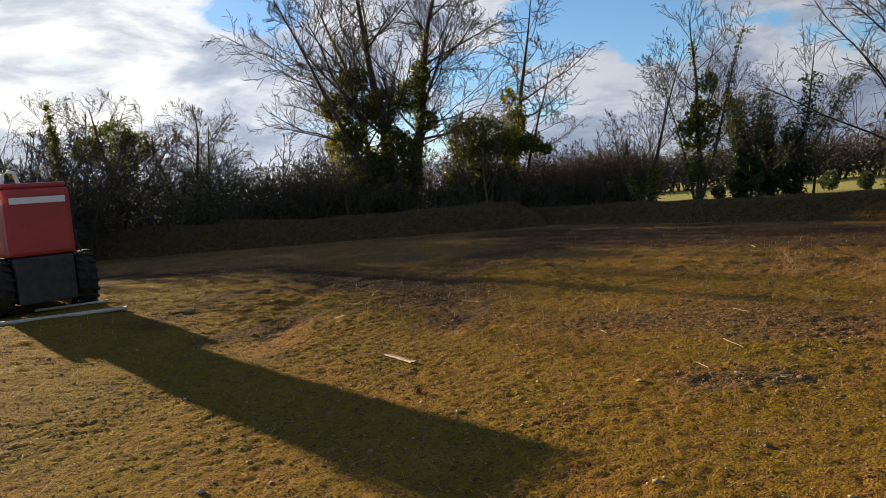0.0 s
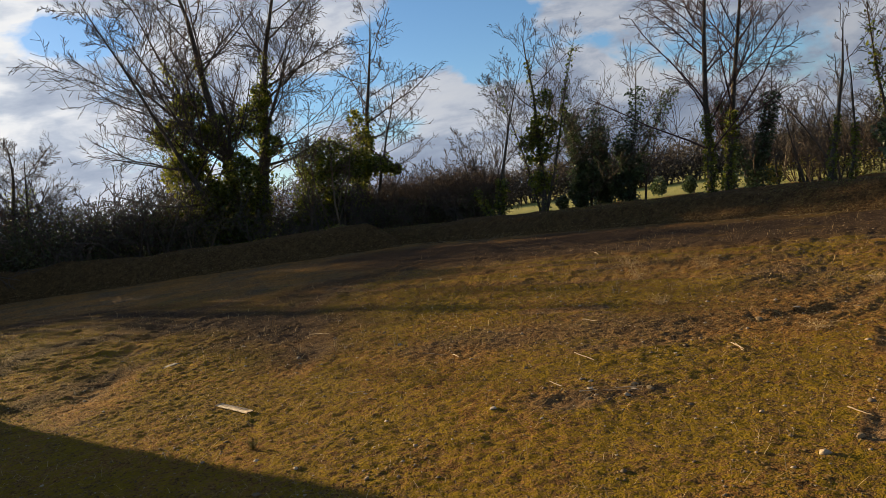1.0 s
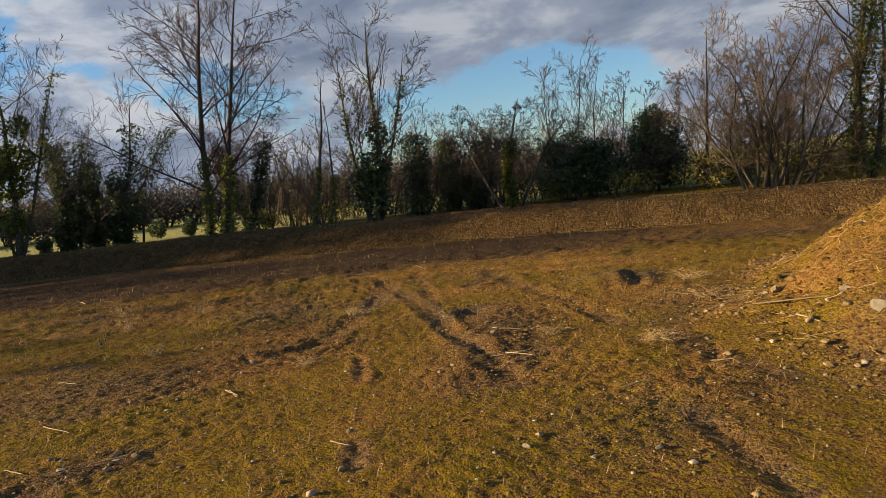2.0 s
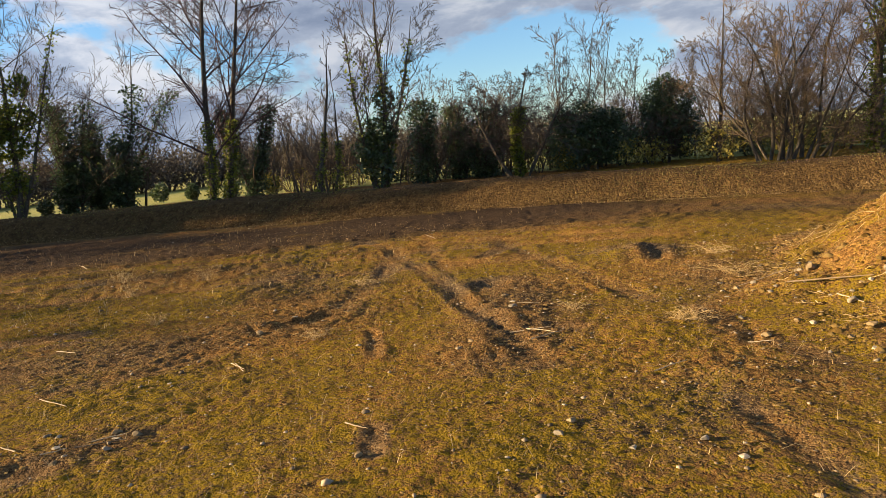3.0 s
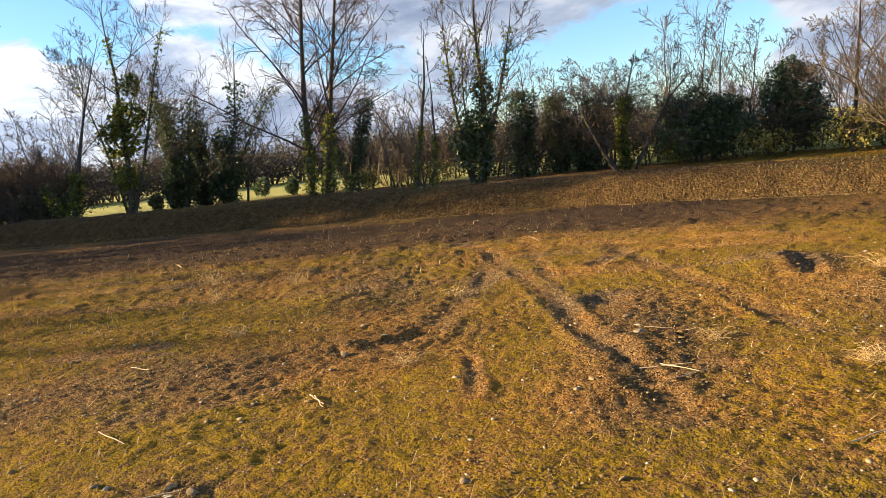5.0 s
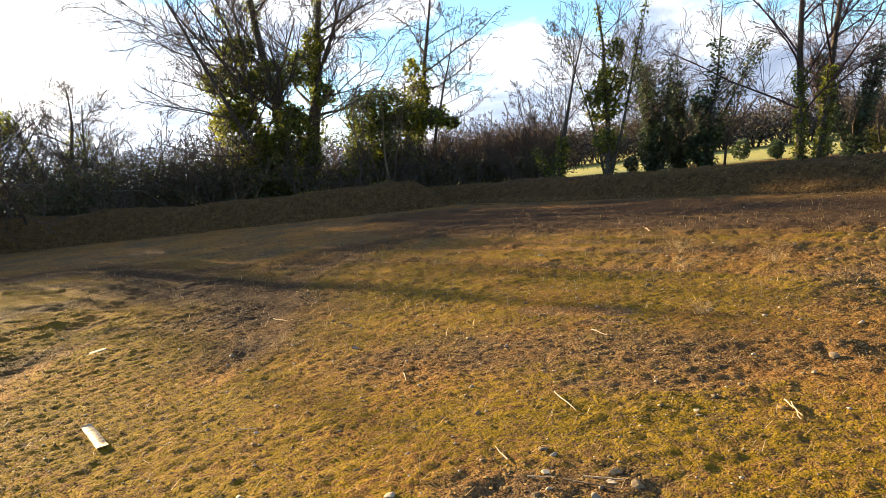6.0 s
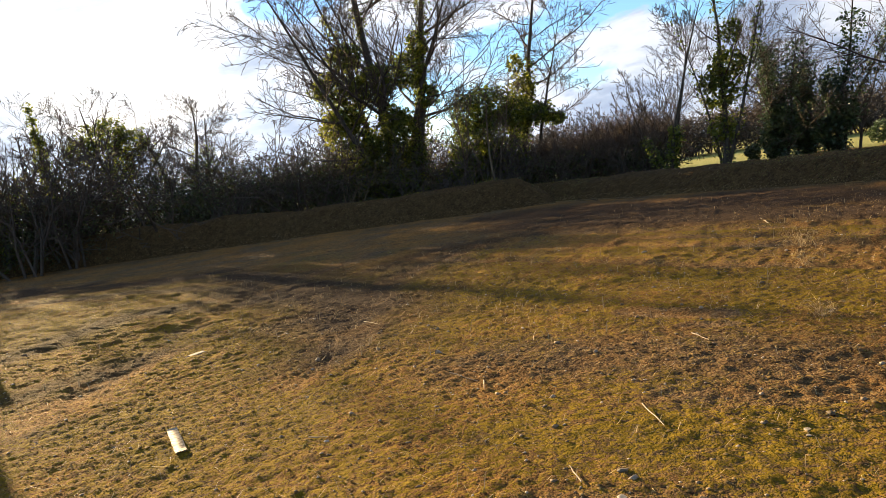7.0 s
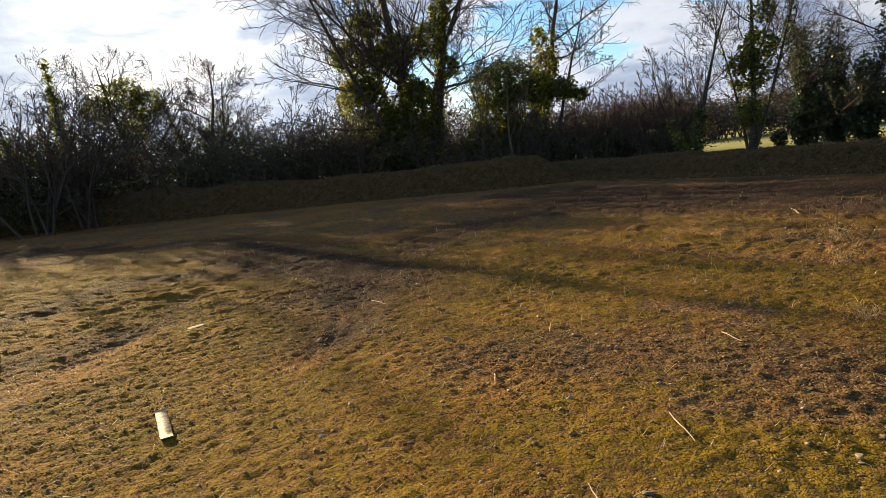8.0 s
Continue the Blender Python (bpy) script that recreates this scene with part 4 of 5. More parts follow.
T1 = polar(-6.0, 34.0, 0.28, 0.05)
tree("ivy_clad_ash_tree", "large bare ash with several stems and thick ivy", T1,
     [(0.0, 0, 12.5, -0.05, 0.0, 0.25), (0.4, 0.1, 12.0, 0.20, -0.02, 0.22), (-0.3, 0.2, 11.0, -0.42, 0.05, 0.14), (0.2, -0.3, 10.0, 0.06, 0.12, 0.12), (-0.3, 0.0, 10.5, -0.22, -0.15, 0.12)],
     ASH, 11, ivy=[(0.0, 7.5, 3500, 0.45, IVY), (0.0, 3.0, 2500, 1.0, IVY_LIGHT)],
     lobes=[([(-2.0, 0, 4.9, 0.8, 0.8), (-1.2, -0.2, 5.9, 0.7, 0.8), (-0.3, -0.2, 4.9, 0.8, 0.9), (0.9, 0, 5.2, 0.75, 1.0), (1.4, 0, 6.1, 0.45, 1.2), (1.5, 0, 4.2, 0.55, 0.9), (-1.6, 0, 3.7, 0.8, 0.8), (0.2, -0.2, 3.4, 0.7, 1.0), (-0.8, -0.2, 2.5, 0.75, 1.0), (0.7, 0, 2.2, 0.6, 1.0), (-0.1, -0.3, 1.1, 0.75, 1.0)], 11000, IVY),
            ([(-1.9, -0.3, 3.4, 0.8, 1.1), (-1.3, -0.4, 2.2, 0.8, 1.2), (-0.9, -0.5, 1.0, 0.7, 1.0), (1.9, 0, 1.0, 0.6, 0.8), (0.3, -0.7, 3.0, 0.7, 1.3), (-0.9, -0.5, 4.6, 0.6, 1.0)], 5000, IVY_LIGHT)], grown=1.21)
T2 = polar(3.0, 35.0, 0.28, 0.05)
tree("leaning_ash_tree", "slender bare ash leaning above an ivy bush", T2,
     [(0.0, 0, 9.6, 0.16, 0.0, 0.15), (0.3, 0.2, 6.6, 0.42, 0.0, 0.09)], FAN, 12, ivy=[(1.0, 4.8, 900, 0.4, IVY_LIGHT)],
     lobes=[([(0.55, -0.1, 3.9, 0.55, 1.3), (0.4, 0, 4.9, 0.35, 1.4), (0.2, -0.1, 2.8, 0.6, 1.0)], 1800, IVY_LIGHT), ([(1.1, 0, 3.0, 0.6, 0.8), (1.7, 0, 2.7, 0.4, 0.7)], 900, IVY)], grown=1.2)
bush("ivy_bush", "tall dense ivy bush under the leaning tree", polar(0.9, 33.6, 0.28, 0.05),
     [(-0.3, 0, 0.9, 1.15, 1.0), (0.5, 0.1, 1.0, 1.15, 1.0), (-0.35, 0, 2.1, 1.1, 0.95), (0.5, 0.1, 2.2, 1.1, 0.95), (-0.3, 0.1, 3.2, 1.0, 0.9), (0.4, 0, 3.35, 1.0, 0.85), (1.3, 0.2, 3.0, 0.85, 0.7), (1.9, 0.2, 2.9, 0.6, 0.6), (-0.9, -0.3, 1.3, 0.6, 1.3)], 17000, IVY, 21, grown=1.22)
tree("young_ash_tree", "young bare tree with forked stems and ivied foot", polar(13.6, 30.0),
     [(0, 0, 6.8, 0.07, 0, 0.09), (0.15, 0.1, 6.0, 0.15, 0, 0.06), (-0.1, 0, 4.2, -0.45, 0, 0.05)], POLE, 13, ivy=[(0, 1.6, 1500, 0.35, IVY)])
tree("ivied_alder_tree", "bare tree with ragged ivy up its trunk", polar(17.2, 30.0),
     [(0, 0, 8.2, 0.15, 0, 0.13), (0.1, 0, 7.4, 0.32, 0, 0.08), (0, 0.1, 6.2, -0.16, 0, 0.06)], POLE, 14, ivy=[(0.6, 6.6, 1500, 0.3, IVY)],
     lobes=[([(0.1, 0, 1.6, 0.5, 1.2), (0.2, 0, 2.9, 0.7, 0.9), (0.5, 0, 3.9, 0.65, 0.9), (0.75, 0, 5.0, 0.4, 1.2), (-0.1, 0, 3.4, 0.5, 0.7)], 2600, IVY)])
for a, d, h, seed in ((20.8, 33.0, 6.2, 41), (24.2, 33.0, 7.0, 42), (22.4, 35.0, 5.2, 43)):
    tree("ivied_hawthorn_tree", "dark ivy-covered hedgerow tree with bare twiggy top", polar(a, d),
         [(0, 0, h, 0.05, 0, 0.09), (0.2, 0.1, h * 0.85, 0.2, 0, 0.07), (-0.2, 0, h * 0.8, -0.25, 0, 0.06)], SHRUB, seed, ivy=[(0.0, h * 0.66, 4600, 0.6, EVERGREEN)], lobes=[([(-0.2, 0, 0.8, 0.6, 1.2), (0.25, 0, 1.6, 0.6, 1.3), (0.0, 0, 2.6, 0.5, 1.4)], 2600, EVERGREEN)])
tree("twin_birch_tree", "tall bare birch with two stems and fine purple twigs", polar(30.6, 28.0),
     [(-0.15, 0, 11.0, 0.12, 0.0, 0.14), (0.4, 0.1, 10.6, 0.18, 0.02, 0.13)], BIRCH, 15, ivy=[(0.0, 2.8, 2600, 0.4, IVY)], twig_mat=BIRCH_TWIG)
tree("small_ivied_tree", "small dark ivied tree beside the birch", polar(33.4, 30.0), [(0, 0, 5.0, 0.05, 0, 0.08), (0.1, 0, 4.0, -0.2, 0, 0.06)], SHRUB, 44, ivy=[(0.0, 3.4, 4200, 0.5, EVERGREEN)])
tree("bare_snag", "thin dead forked trunk with few branches", polar(38.4, 26.0), [(0, 0, 6.0, 0.16, 0.0, 0.10), (0.5, 0, 5.0, 0.22, 0, 0.05)],
     Style((5, 4, 3), (34, 40, 40), (0.30, 0.4, 0.5), (0.45, 0.25, 0.2), (0.02, 0.1, 0.08, 0.05), (0.06, 0.18, 0.2, 0.2)), 16, ivy=[(0, 2.0, 700, 0.25, IVY)])
tree("ivied_ash_tree", "bare ash with dark ivy round its trunk", polar(43.4, 26.0),
     [(0, 0, 7.4, 0.13, 0, 0.12), (0.15, 0.1, 6.6, 0.22, 0, 0.08), (-0.15, 0, 6.2, -0.02, 0, 0.08), (-0.3, 0, 5.0, -0.16, 0, 0.06)], POLE, 17, ivy=[(0.0, 5.0, 1800, 0.3, IVY)],
     lobes=[([(0, 0, 1.0, 0.7, 1.0), (0.2, 0, 2.2, 0.65, 1.1), (0.4, 0, 3.4, 0.45, 1.3), (-0.4, 0, 1.6, 0.6, 1.0)], 2600, EVERGREEN)])
tree("arching_hawthorn_tree", "spreading bare hawthorn with drooping twigs", polar(54.6, 28.0),
     [(0, 0, 4.3, 0.05, 0, 0.11), (0.3, 0, 4.2, 0.25, 0, 0.09), (-0.3, 0, 4.2, -0.32, 0, 0.09), (0.1, 0.2, 3.9, -0.1, 0.2, 0.07)], ARCH, 18, ivy=[(0, 2.3, 2000, 0.4, IVY)])
for a, d, h, seed in ((47.2, 30.0, 4.6, 51), (49.8, 31.0, 4.2, 52), (51.8, 30.0, 3.8, 53)):
    tree("ivied_hawthorn_tree", "dark ivy-covered hedgerow tree with bare twiggy top", polar(a, d),
         [(0, 0, h, 0.05, 0, 0.08), (0.2, 0.1, h * 0.85, 0.25, 0, 0.06), (-0.2, 0, h * 0.8, -0.25, 0, 0.06)], SHRUB, seed, ivy=[(0.0, h * 0.66, 3800, 0.7, EVERGREEN)])
bush("holly_bush", "broad dark evergreen bush in the hedge", polar(60.2, 29.0),
     [(-0.8, 0, 1.0, 1.1, 0.9), (0.3, 0, 1.2, 1.2, 0.9), (1.1, 0.2, 1.0, 1.0, 0.9), (-0.2, 0.2, 2.1, 0.95, 0.8), (-1.0, 0.1, 2.0, 0.7, 0.8), (0.8, 0, 2.0, 0.7, 0.7)], 9000, EVERGREEN, 22)
tree("sapling_clump", "cluster of thin bare saplings behind the evergreens", polar(60.8, 31.0),
     [(-1.2, 0, 5.4, -0.1, 0, 0.05), (-0.4, 0.2, 6.0, 0.02, 0, 0.05), (0.3, 0, 5.6, 0.08, 0, 0.05), (1.1, 0.2, 4.9, 0.2, 0, 0.045), (1.8, 0, 4.2, 0.35, 0, 0.04)], POLE, 19)
bush("holly_tree", "rounded dark evergreen tree on a short trunk", polar(66.0, 30.0),
     [(0, 0, 1.5, 1.15, 1.0), (0.2, 0.1, 2.4, 1.05, 0.95), (-0.4, 0, 2.2, 0.9, 0.9), (0.5, 0, 1.5, 0.9, 0.9), (0.0, 0, 3.0, 0.65, 0.8)], 9000, EVERGREEN, 23, category="tree")
tree("bare_poplar_tree", "upright thin bare tree with rising branches", polar(69.6, 28.0), [(0, 0, 5.9, 0.0, 0, 0.09), (0.1, 0, 4.2, -0.25, 0, 0.05)], POLE, 24, twig_mat=TAN_TWIG)
tree("willow_clump", "dense tan multi-stemmed willow thicket without leaves", polar(74.4, 26.0),
     [(1.2 * math.cos(i * 2.4) * (i / 15) ** 0.5, 0.9 * math.sin(i * 2.4) * (i / 15) ** 0.5, 5.8 - 0.09 * i, 0.62 * math.cos(i * 2.4 + 0.5) * (i / 15), 0.35 * math.sin(i * 2.4 + 0.5) * (i / 15), 0.075 - 0.002 * i) for i in range(16)],
     WAND, 25, twig_mat=TAN_TWIG)
tree("tall_ivied_tree", "tall tree clothed in ivy at the hedge end", polar(80.0, 26.0),
     [(0, 0, 8.5, 0.02, 0, 0.16), (0.2, 0.1, 7.0, 0.15, 0, 0.1), (-0.2, 0, 6.5, -0.15, 0, 0.09)], THIN, 26, ivy=[(0.0, 7.0, 4500, 0.5, IVY)])
tree("willow_clump", "dense tan multi-stemmed willow thicket without leaves", polar(86.0, 26.0),
     [(0.5 * math.cos(i * 2.4) * (i / 9) ** 0.5, 0.5 * math.sin(i * 2.4) * (i / 9) ** 0.5, 5.0, 0.3 * math.cos(i * 2.4) * (i / 9), 0.3 * math.sin(i * 2.4) * (i / 9), 0.05) for i in range(6)],
     WAND, 27, twig_mat=TAN_TWIG)

# left side, against the light
tree("ivied_pole_tree", "slim tree stem wrapped in ivy above the thicket", polar(-34.6, 34.0, 1.8, 2.8), [(0, 0, 7.0, 0, 0, 0.12)], POLE, 28, ivy=[(1.5, 6.9, 2600, 0.38, IVY)])
tree("round_ivied_oak_tree", "round-headed tree with ivied crown behind the thicket", polar(-30.8, 38.0, 1.8, 2.8),
     [(0, 0, 7.4, 0, 0, 0.2), (0.2, 0, 6.6, 0.3, 0, 0.14), (-0.2, 0, 6.6, -0.3, 0, 0.14)], ROUND, 29,
     lobes=[([(0, 0, 5.8, 1.2, 0.8), (-1.2, 0, 5.2, 1.0, 0.8), (1.1, 0, 5.3, 1.0, 0.8), (0.3, 0, 4.2, 0.9, 1.0)], 5200, IVY)])
tree("round_oak_tree", "round-headed bare oak behind the thicket", polar(-25.6, 38.0, 1.8, 2.8),
     [(0, 0, 7.2, 0.04, 0, 0.2), (0.2, 0, 6.4, 0.34, 0, 0.14), (-0.2, 0, 6.4, -0.26, 0, 0.14)], ROUND, 30, ivy=[(1.5, 4.6, 1500, 0.5, IVY)])
tree("bare_ash_tree", "bare feathery ash above the thicket", polar(-38.5, 32.0, 1.8, 2.8), [(0, 0, 6.4, 0.04, 0, 0.13), (0.3, 0, 5.2, 0.2, 0, 0.08)], THIN, 31, ivy=[(0.5, 3.5, 1200, 0.4, IVY)])


# ---- woods, hedges and thickets: too many stems to count ----
def template(seed, style, stems, height, radius, lean):
    rg = np.random.default_rng(seed)
    trunk, twigs = Tubes(), Tubes()
    for _ in range(stems):
        a, o = rg.uniform(0, 2 * np.pi), rg.uniform(0, 0.3)
        l = rg.uniform(0, lean)
        grow(rg, trunk, twigs, np.array([math.cos(a) * o, math.sin(a) * o, -0.1]), unit(np.array([math.cos(a) * l, math.sin(a) * l, 1.0])), height * rg.uniform(0.75, 1.1), radius, style)
    out = []
    for bag in (trunk, twigs):
        me = bag.mesh("template")
        v = np.zeros(len(me.vertices) * 3, np.float32)
        me.vertices.foreach_get("co", v)
        f = np.zeros(len(me.loops), np.int32)
        me.loops.foreach_get("vertex_index", f)
        out.append((v.reshape(-1, 3), f.reshape(-1, 4)))
        bpy.data.meshes.remove(me)
    n = len(out[0][0])
    return np.concatenate([out[0][0], out[1][0]]), np.concatenate([out[0][1], out[1][1] + n])


def joined(name, templates, spots, mat, label, category, seed):
    """Many turned and scaled copies of a few plants, as one mesh. spots: x, y, scale."""
    rg = np.random.default_rng(seed)
    vs, fs, base = [], [], 0
    for x, y, s in spots:
        v, f = templates[rg.integers(len(templates))]
        a = rg.uniform(0, 2 * np.pi)
        sx = s * rg.uniform(0.85, 1.2)
        r = np.array([(math.cos(a) * sx, math.sin(a) * sx, 0), (-math.sin(a) * sx, math.cos(a) * sx, 0), (0, 0, s)])
        vs.append(v @ r + [x, y, 0])
        fs.append(f + base)
        base += len(v)
    ob = part(name, mesh_of(name, np.concatenate(vs), np.concatenate(fs)), mat)
    return tagged(ob, label, category, kind="stuff")


FAR_TREES = [template(66 + i, Style((8, 4, 2), (44, 42, 40), (0.45, 0.45, 0.5), (0.15, 0.2, 0.2), (0.02, 0.08, 0.06, 0.02), (0.1, 0.18, 0.2, 0.2), segs=(4, 2, 1, 1), twig=0.02), 1, 6.0, 0.09, 0.15) for i in range(3)]
FAR_SCRUB = [template(76 + i, Style((5, 3), (44, 46), (0.5, 0.48), (0.15, 0.15), (0.0, 0.05, 0.03), (0.2, 0.24, 0.24), segs=(2, 2, 1), twig=0.02), 3, 3.0, 0.05, 0.6) for i in range(3)]
WOODS = [template(61 + i, Style((8, 6, 3), (40, 42, 40), (0.45, 0.45, 0.5), (0.2, 0.2, 0.2), (0.02, 0.08, 0.06, 0.02), (0.1, 0.18, 0.2, 0.2), segs=(5, 3, 2, 1), twig=0.010), 1, 6.0, 0.07, 0.15) for i in range(4)]
SCRUB = [template(71 + i, Style((6, 4, 2), (44, 46, 44), (0.5, 0.48, 0.5), (0.15, 0.15, 0.15), (0.0, 0.05, 0.03, 0.0), (0.2, 0.24, 0.24, 0.24), segs=(3, 2, 1, 1), twig=0.010), 3, 3.0, 0.035, 0.6) for i in range(4)]


def belt(a0, a1, d0, d1, count, s0, s1, seed, ex=0.7, ey=0.8):
    rg = np.random.default_rng(seed)
    out = []
    for _ in range(count):
        x, y = polar(rg.uniform(a0, a1), rg.uniform(d0, d1), ex, ey)
        out.append((x, y, rg.uniform(s0, s1)))
    return out


joined("hedgerow_saplings", WOODS, belt(32, 58, 30, 40, 60, 0.5, 0.85, 1) + belt(58, 84, 30, 40, 34, 0.45, 0.75, 2) + belt(20, 30, 34, 38, 4, 0.6, 0.9, 3),
       GREY_TWIG, "bare grey saplings filling the hedgerow", "saplings", 81)
joined("pale_saplings", WOODS, belt(-2.5, 1.5, 30, 33, 9, 0.7, 1.0, 4) + belt(-12, -8, 30, 34, 5, 0.5, 0.8, 5), TAN_TWIG, "pale thin saplings behind the ivied trees", "saplings", 82)
joined("hedge_scrub", SCRUB, belt(3, 13, 32, 40, 60, 0.75, 1.15, 6) + belt(36, 86, 29, 37, 75, 0.45, 0.85, 7) + belt(-6, 12, 30, 36, 36, 0.6, 0.95, 8),
       TWIG, "tangled leafless hedge scrub along the bank", "hedge", 83)
joined("thicket", SCRUB, belt(-56, -24, 30, 42, 75, 1.25, 1.75, 9) + belt(-24, -5, 31, 42, 62, 1.05, 1.5, 19), TWIG, "dense leafless bramble and blackthorn thicket", "thicket", 84)
joined("thicket_saplings", WOODS, belt(-50, -10, 34, 44, 7, 0.7, 0.9, 10), GREY_TWIG, "thin bare saplings standing in the thicket", "saplings", 85)
joined("far_wood", FAR_TREES, belt(-20, 90, 78, 115, 80, 0.6, 1.0, 11) + belt(-40, 90, 125, 190, 85, 1.2, 1.9, 12), FAR_WOOD, "bare grey-brown trees beyond the field", "wood", 86)
joined("far_hedge", FAR_SCRUB, belt(8, 62, 58, 64, 120, 0.9, 1.35, 13), FAR_WOOD, "low brown hedge across the field", "hedge", 87)


def leafy_belt(name, label, spots, leaves, size, high, wide, mat, seed):
    rg = np.random.default_rng(seed)
    s = np.array(spots)
    i = rg.integers(0, len(s), leaves)
    v = rg.normal(size=(leaves, 3))
    v /= np.linalg.norm(v, axis=1)[:, None]
    r = rg.uniform(0.3, 1.0, leaves) ** 0.5 * (0.6 + 0.7 * fractal(v[:, 0] * 2 + i, v[:, 2] * 2, 1.4, 3, 2))
    p = np.stack([s[i, 0] + v[:, 0] * r * wide * s[i, 2], s[i, 1] + v[:, 1] * r * wide * s[i, 2], (0.5 + 0.5 * v[:, 2] * r) * high * s[i, 2]], 1)
    p = p[p[:, 2] > 0.02]
    return tagged(part(name, leaf_mesh(name, p, size, rg, 0.2), mat), label, "undergrowth", kind="stuff")


leafy_belt("thicket_leaves", "dull green bramble and ivy leaves in the thicket", belt(-56, -26, 31, 40, 170, 1.1, 1.75, 14) + belt(-26, -5, 31, 40, 120, 0.95, 1.45, 24), 80000, 0.055, 2.7, 1.5, SCRUB_LEAF, 91)
leafy_belt("thicket_floor_leaves", "low brambles and nettles closing the foot of the thicket", belt(-62, -4, 33, 46, 230, 0.8, 1.3, 25), 42000, 0.06, 1.9, 1.7, SCRUB_LEAF, 97)
leafy_belt("hedge_bottom_leaves", "ivy and bramble leaves along the hedge bottom", belt(-2, 14, 31, 37, 44, 0.8, 1.2, 15) + belt(56, 88, 29, 34, 50, 0.5, 1.0, 16) + belt(44, 56, 31, 34, 9, 0.4, 0.7, 23), 24000, 0.06, 1.6, 1.1, SCRUB_LEAF, 92)
leafy_belt("yellow_undergrowth", "yellowing leaves under the bare trees", belt(58, 90, 27.5, 36, 56, 0.5, 0.9, 17) + belt(-6, 1, 28.5, 30, 7, 0.4, 0.7, 18) + belt(34, 42, 31, 34, 8, 0.5, 0.8, 19), 15000, 0.055, 1.7, 1.0, YELLOW_LEAF, 93)
leafy_belt("gap_bushes", "small ivy bushes in the gaps of the hedge", [(*polar(26.6, 37), 0.62), (*polar(28.9, 36), 0.5), (*polar(31.8, 34), 0.6), (*polar(34.8, 34), 0.55), (*polar(19.0, 36), 0.5)], 4200, 0.06, 1.7, 0.75, EVERGREEN, 94)
leafy_belt("far_wood_haze", "massed fine twigs of the far trees", belt(-40, 90, 95, 170, 150, 0.8, 1.35, 21) + belt(6, 64, 57, 64, 190, 0.5, 0.72, 22), 100000, 0.11, 5.2, 2.6, FAR_LEAF, 95)
leafy_belt("scrub_twig_mass", "massed fine brown twigs of the leafless scrub", belt(-56, -26, 32, 43, 110, 1.1, 1.7, 31) + belt(-26, -4, 32, 43, 110, 0.9, 1.45, 34) + belt(-4, 13.5, 34, 42, 180, 0.95, 1.25, 32) + belt(36, 56, 31, 38, 30, 0.5, 0.8, 33), 110000, 0.04, 2.9, 1.3, SCRUB_BROWN, 96)


# ---- the red machine ----
def box_bm(x0, x1, y0, y1, z0, z1, bevel=0.03):
    bm = bmesh.new()
    bmesh.ops.create_cube(bm, size=1.0)
    for v in bm.verts:
        v.co = Vector(((x0 + x1) / 2 + v.co.x * (x1 - x0), (y0 + y1) / 2 + v.co.y * (y1 - y0), (z0 + z1) / 2 + v.co.z * (z1 - z0)))
    if bevel:
        bmesh.ops.bevel(bm, geom=bm.edges[:], offset=bevel, segments=2, affect="EDGES", profile=0.6)
    return bm


def lathe_x(profile, steps, x, y, z):
    """A body turned about an axis along x; profile: places along x and radii."""
    a = np.arange(steps) * 2 * np.pi / steps
    v = np.concatenate([np.stack([np.full(steps, x + px), y + np.cos(a) * r, z + np.sin(a) * r], 1) for px, r in profile])
    f = []
    for i in range(len(profile) - 1):
        for k in range(steps):
            f.append((i * steps + k, i * steps + (k + 1) % steps, (i + 1) * steps + (k + 1) % steps, (i + 1) * steps + k))
    return v, f


def wheel(parent, x, y, radius, width):
    h = width / 2
    v, f = lathe_x([(-h * 0.8, radius * 0.55), (-h, radius * 0.75), (-h * 0.85, radius * 0.95), (0, radius), (h * 0.85, radius * 0.95), (h, radius * 0.75), (h * 0.8, radius * 0.55)], 28, x, y, radius)
    tyre = part("tyre", mesh_of("tyre", v, f, True), RUBBER, parent, "muddy black rubber tyre")
    lugs_v, lugs_f = [], []
    for k in range(18):
        a = k * 2 * math.pi / 18
        for s in (-1, 1):
            b = a + s * 0.09
            base = len(lugs_v)
            for px in (0.04 * s, h * 0.95 * s):
                for da in (-0.06, 0.06):
                    for r in (radius * 0.95, radius * 1.045):
                        q = (a if px == 0.04 * s else b) + da
                        lugs_v.append((x + px, y + math.cos(q) * r, radius + math.sin(q) * r))
            lugs_f += [tuple(base + i for i in c) for c in ((0, 1, 3, 2), (4, 6, 7, 5), (0, 4, 5, 1), (2, 3, 7, 6), (1, 5, 7, 3), (0, 2, 6, 4))]
    part("tread", mesh_of("tread", lugs_v, lugs_f), RUBBER, tyre)
    v, f = lathe_x([(-h * 0.75, radius * 0.56), (-h * 0.3, radius * 0.5), (-h * 0.3, 0.02), (h * 0.3, 0.02), (h * 0.3, radius * 0.5), (h * 0.75, radius * 0.56)], 24, x, y, radius)
    part("rim", mesh_of("rim", v, f, True), WHITE, tyre, "dirty pale wheel rim")


def tube_part(name, pts, r, mat, parent, sides=8, label=""):
    t = Tubes()
    t.add([np.array(p, float) for p in pts], r, r, sides)
    return part(name, t.mesh(name), mat, parent, label)


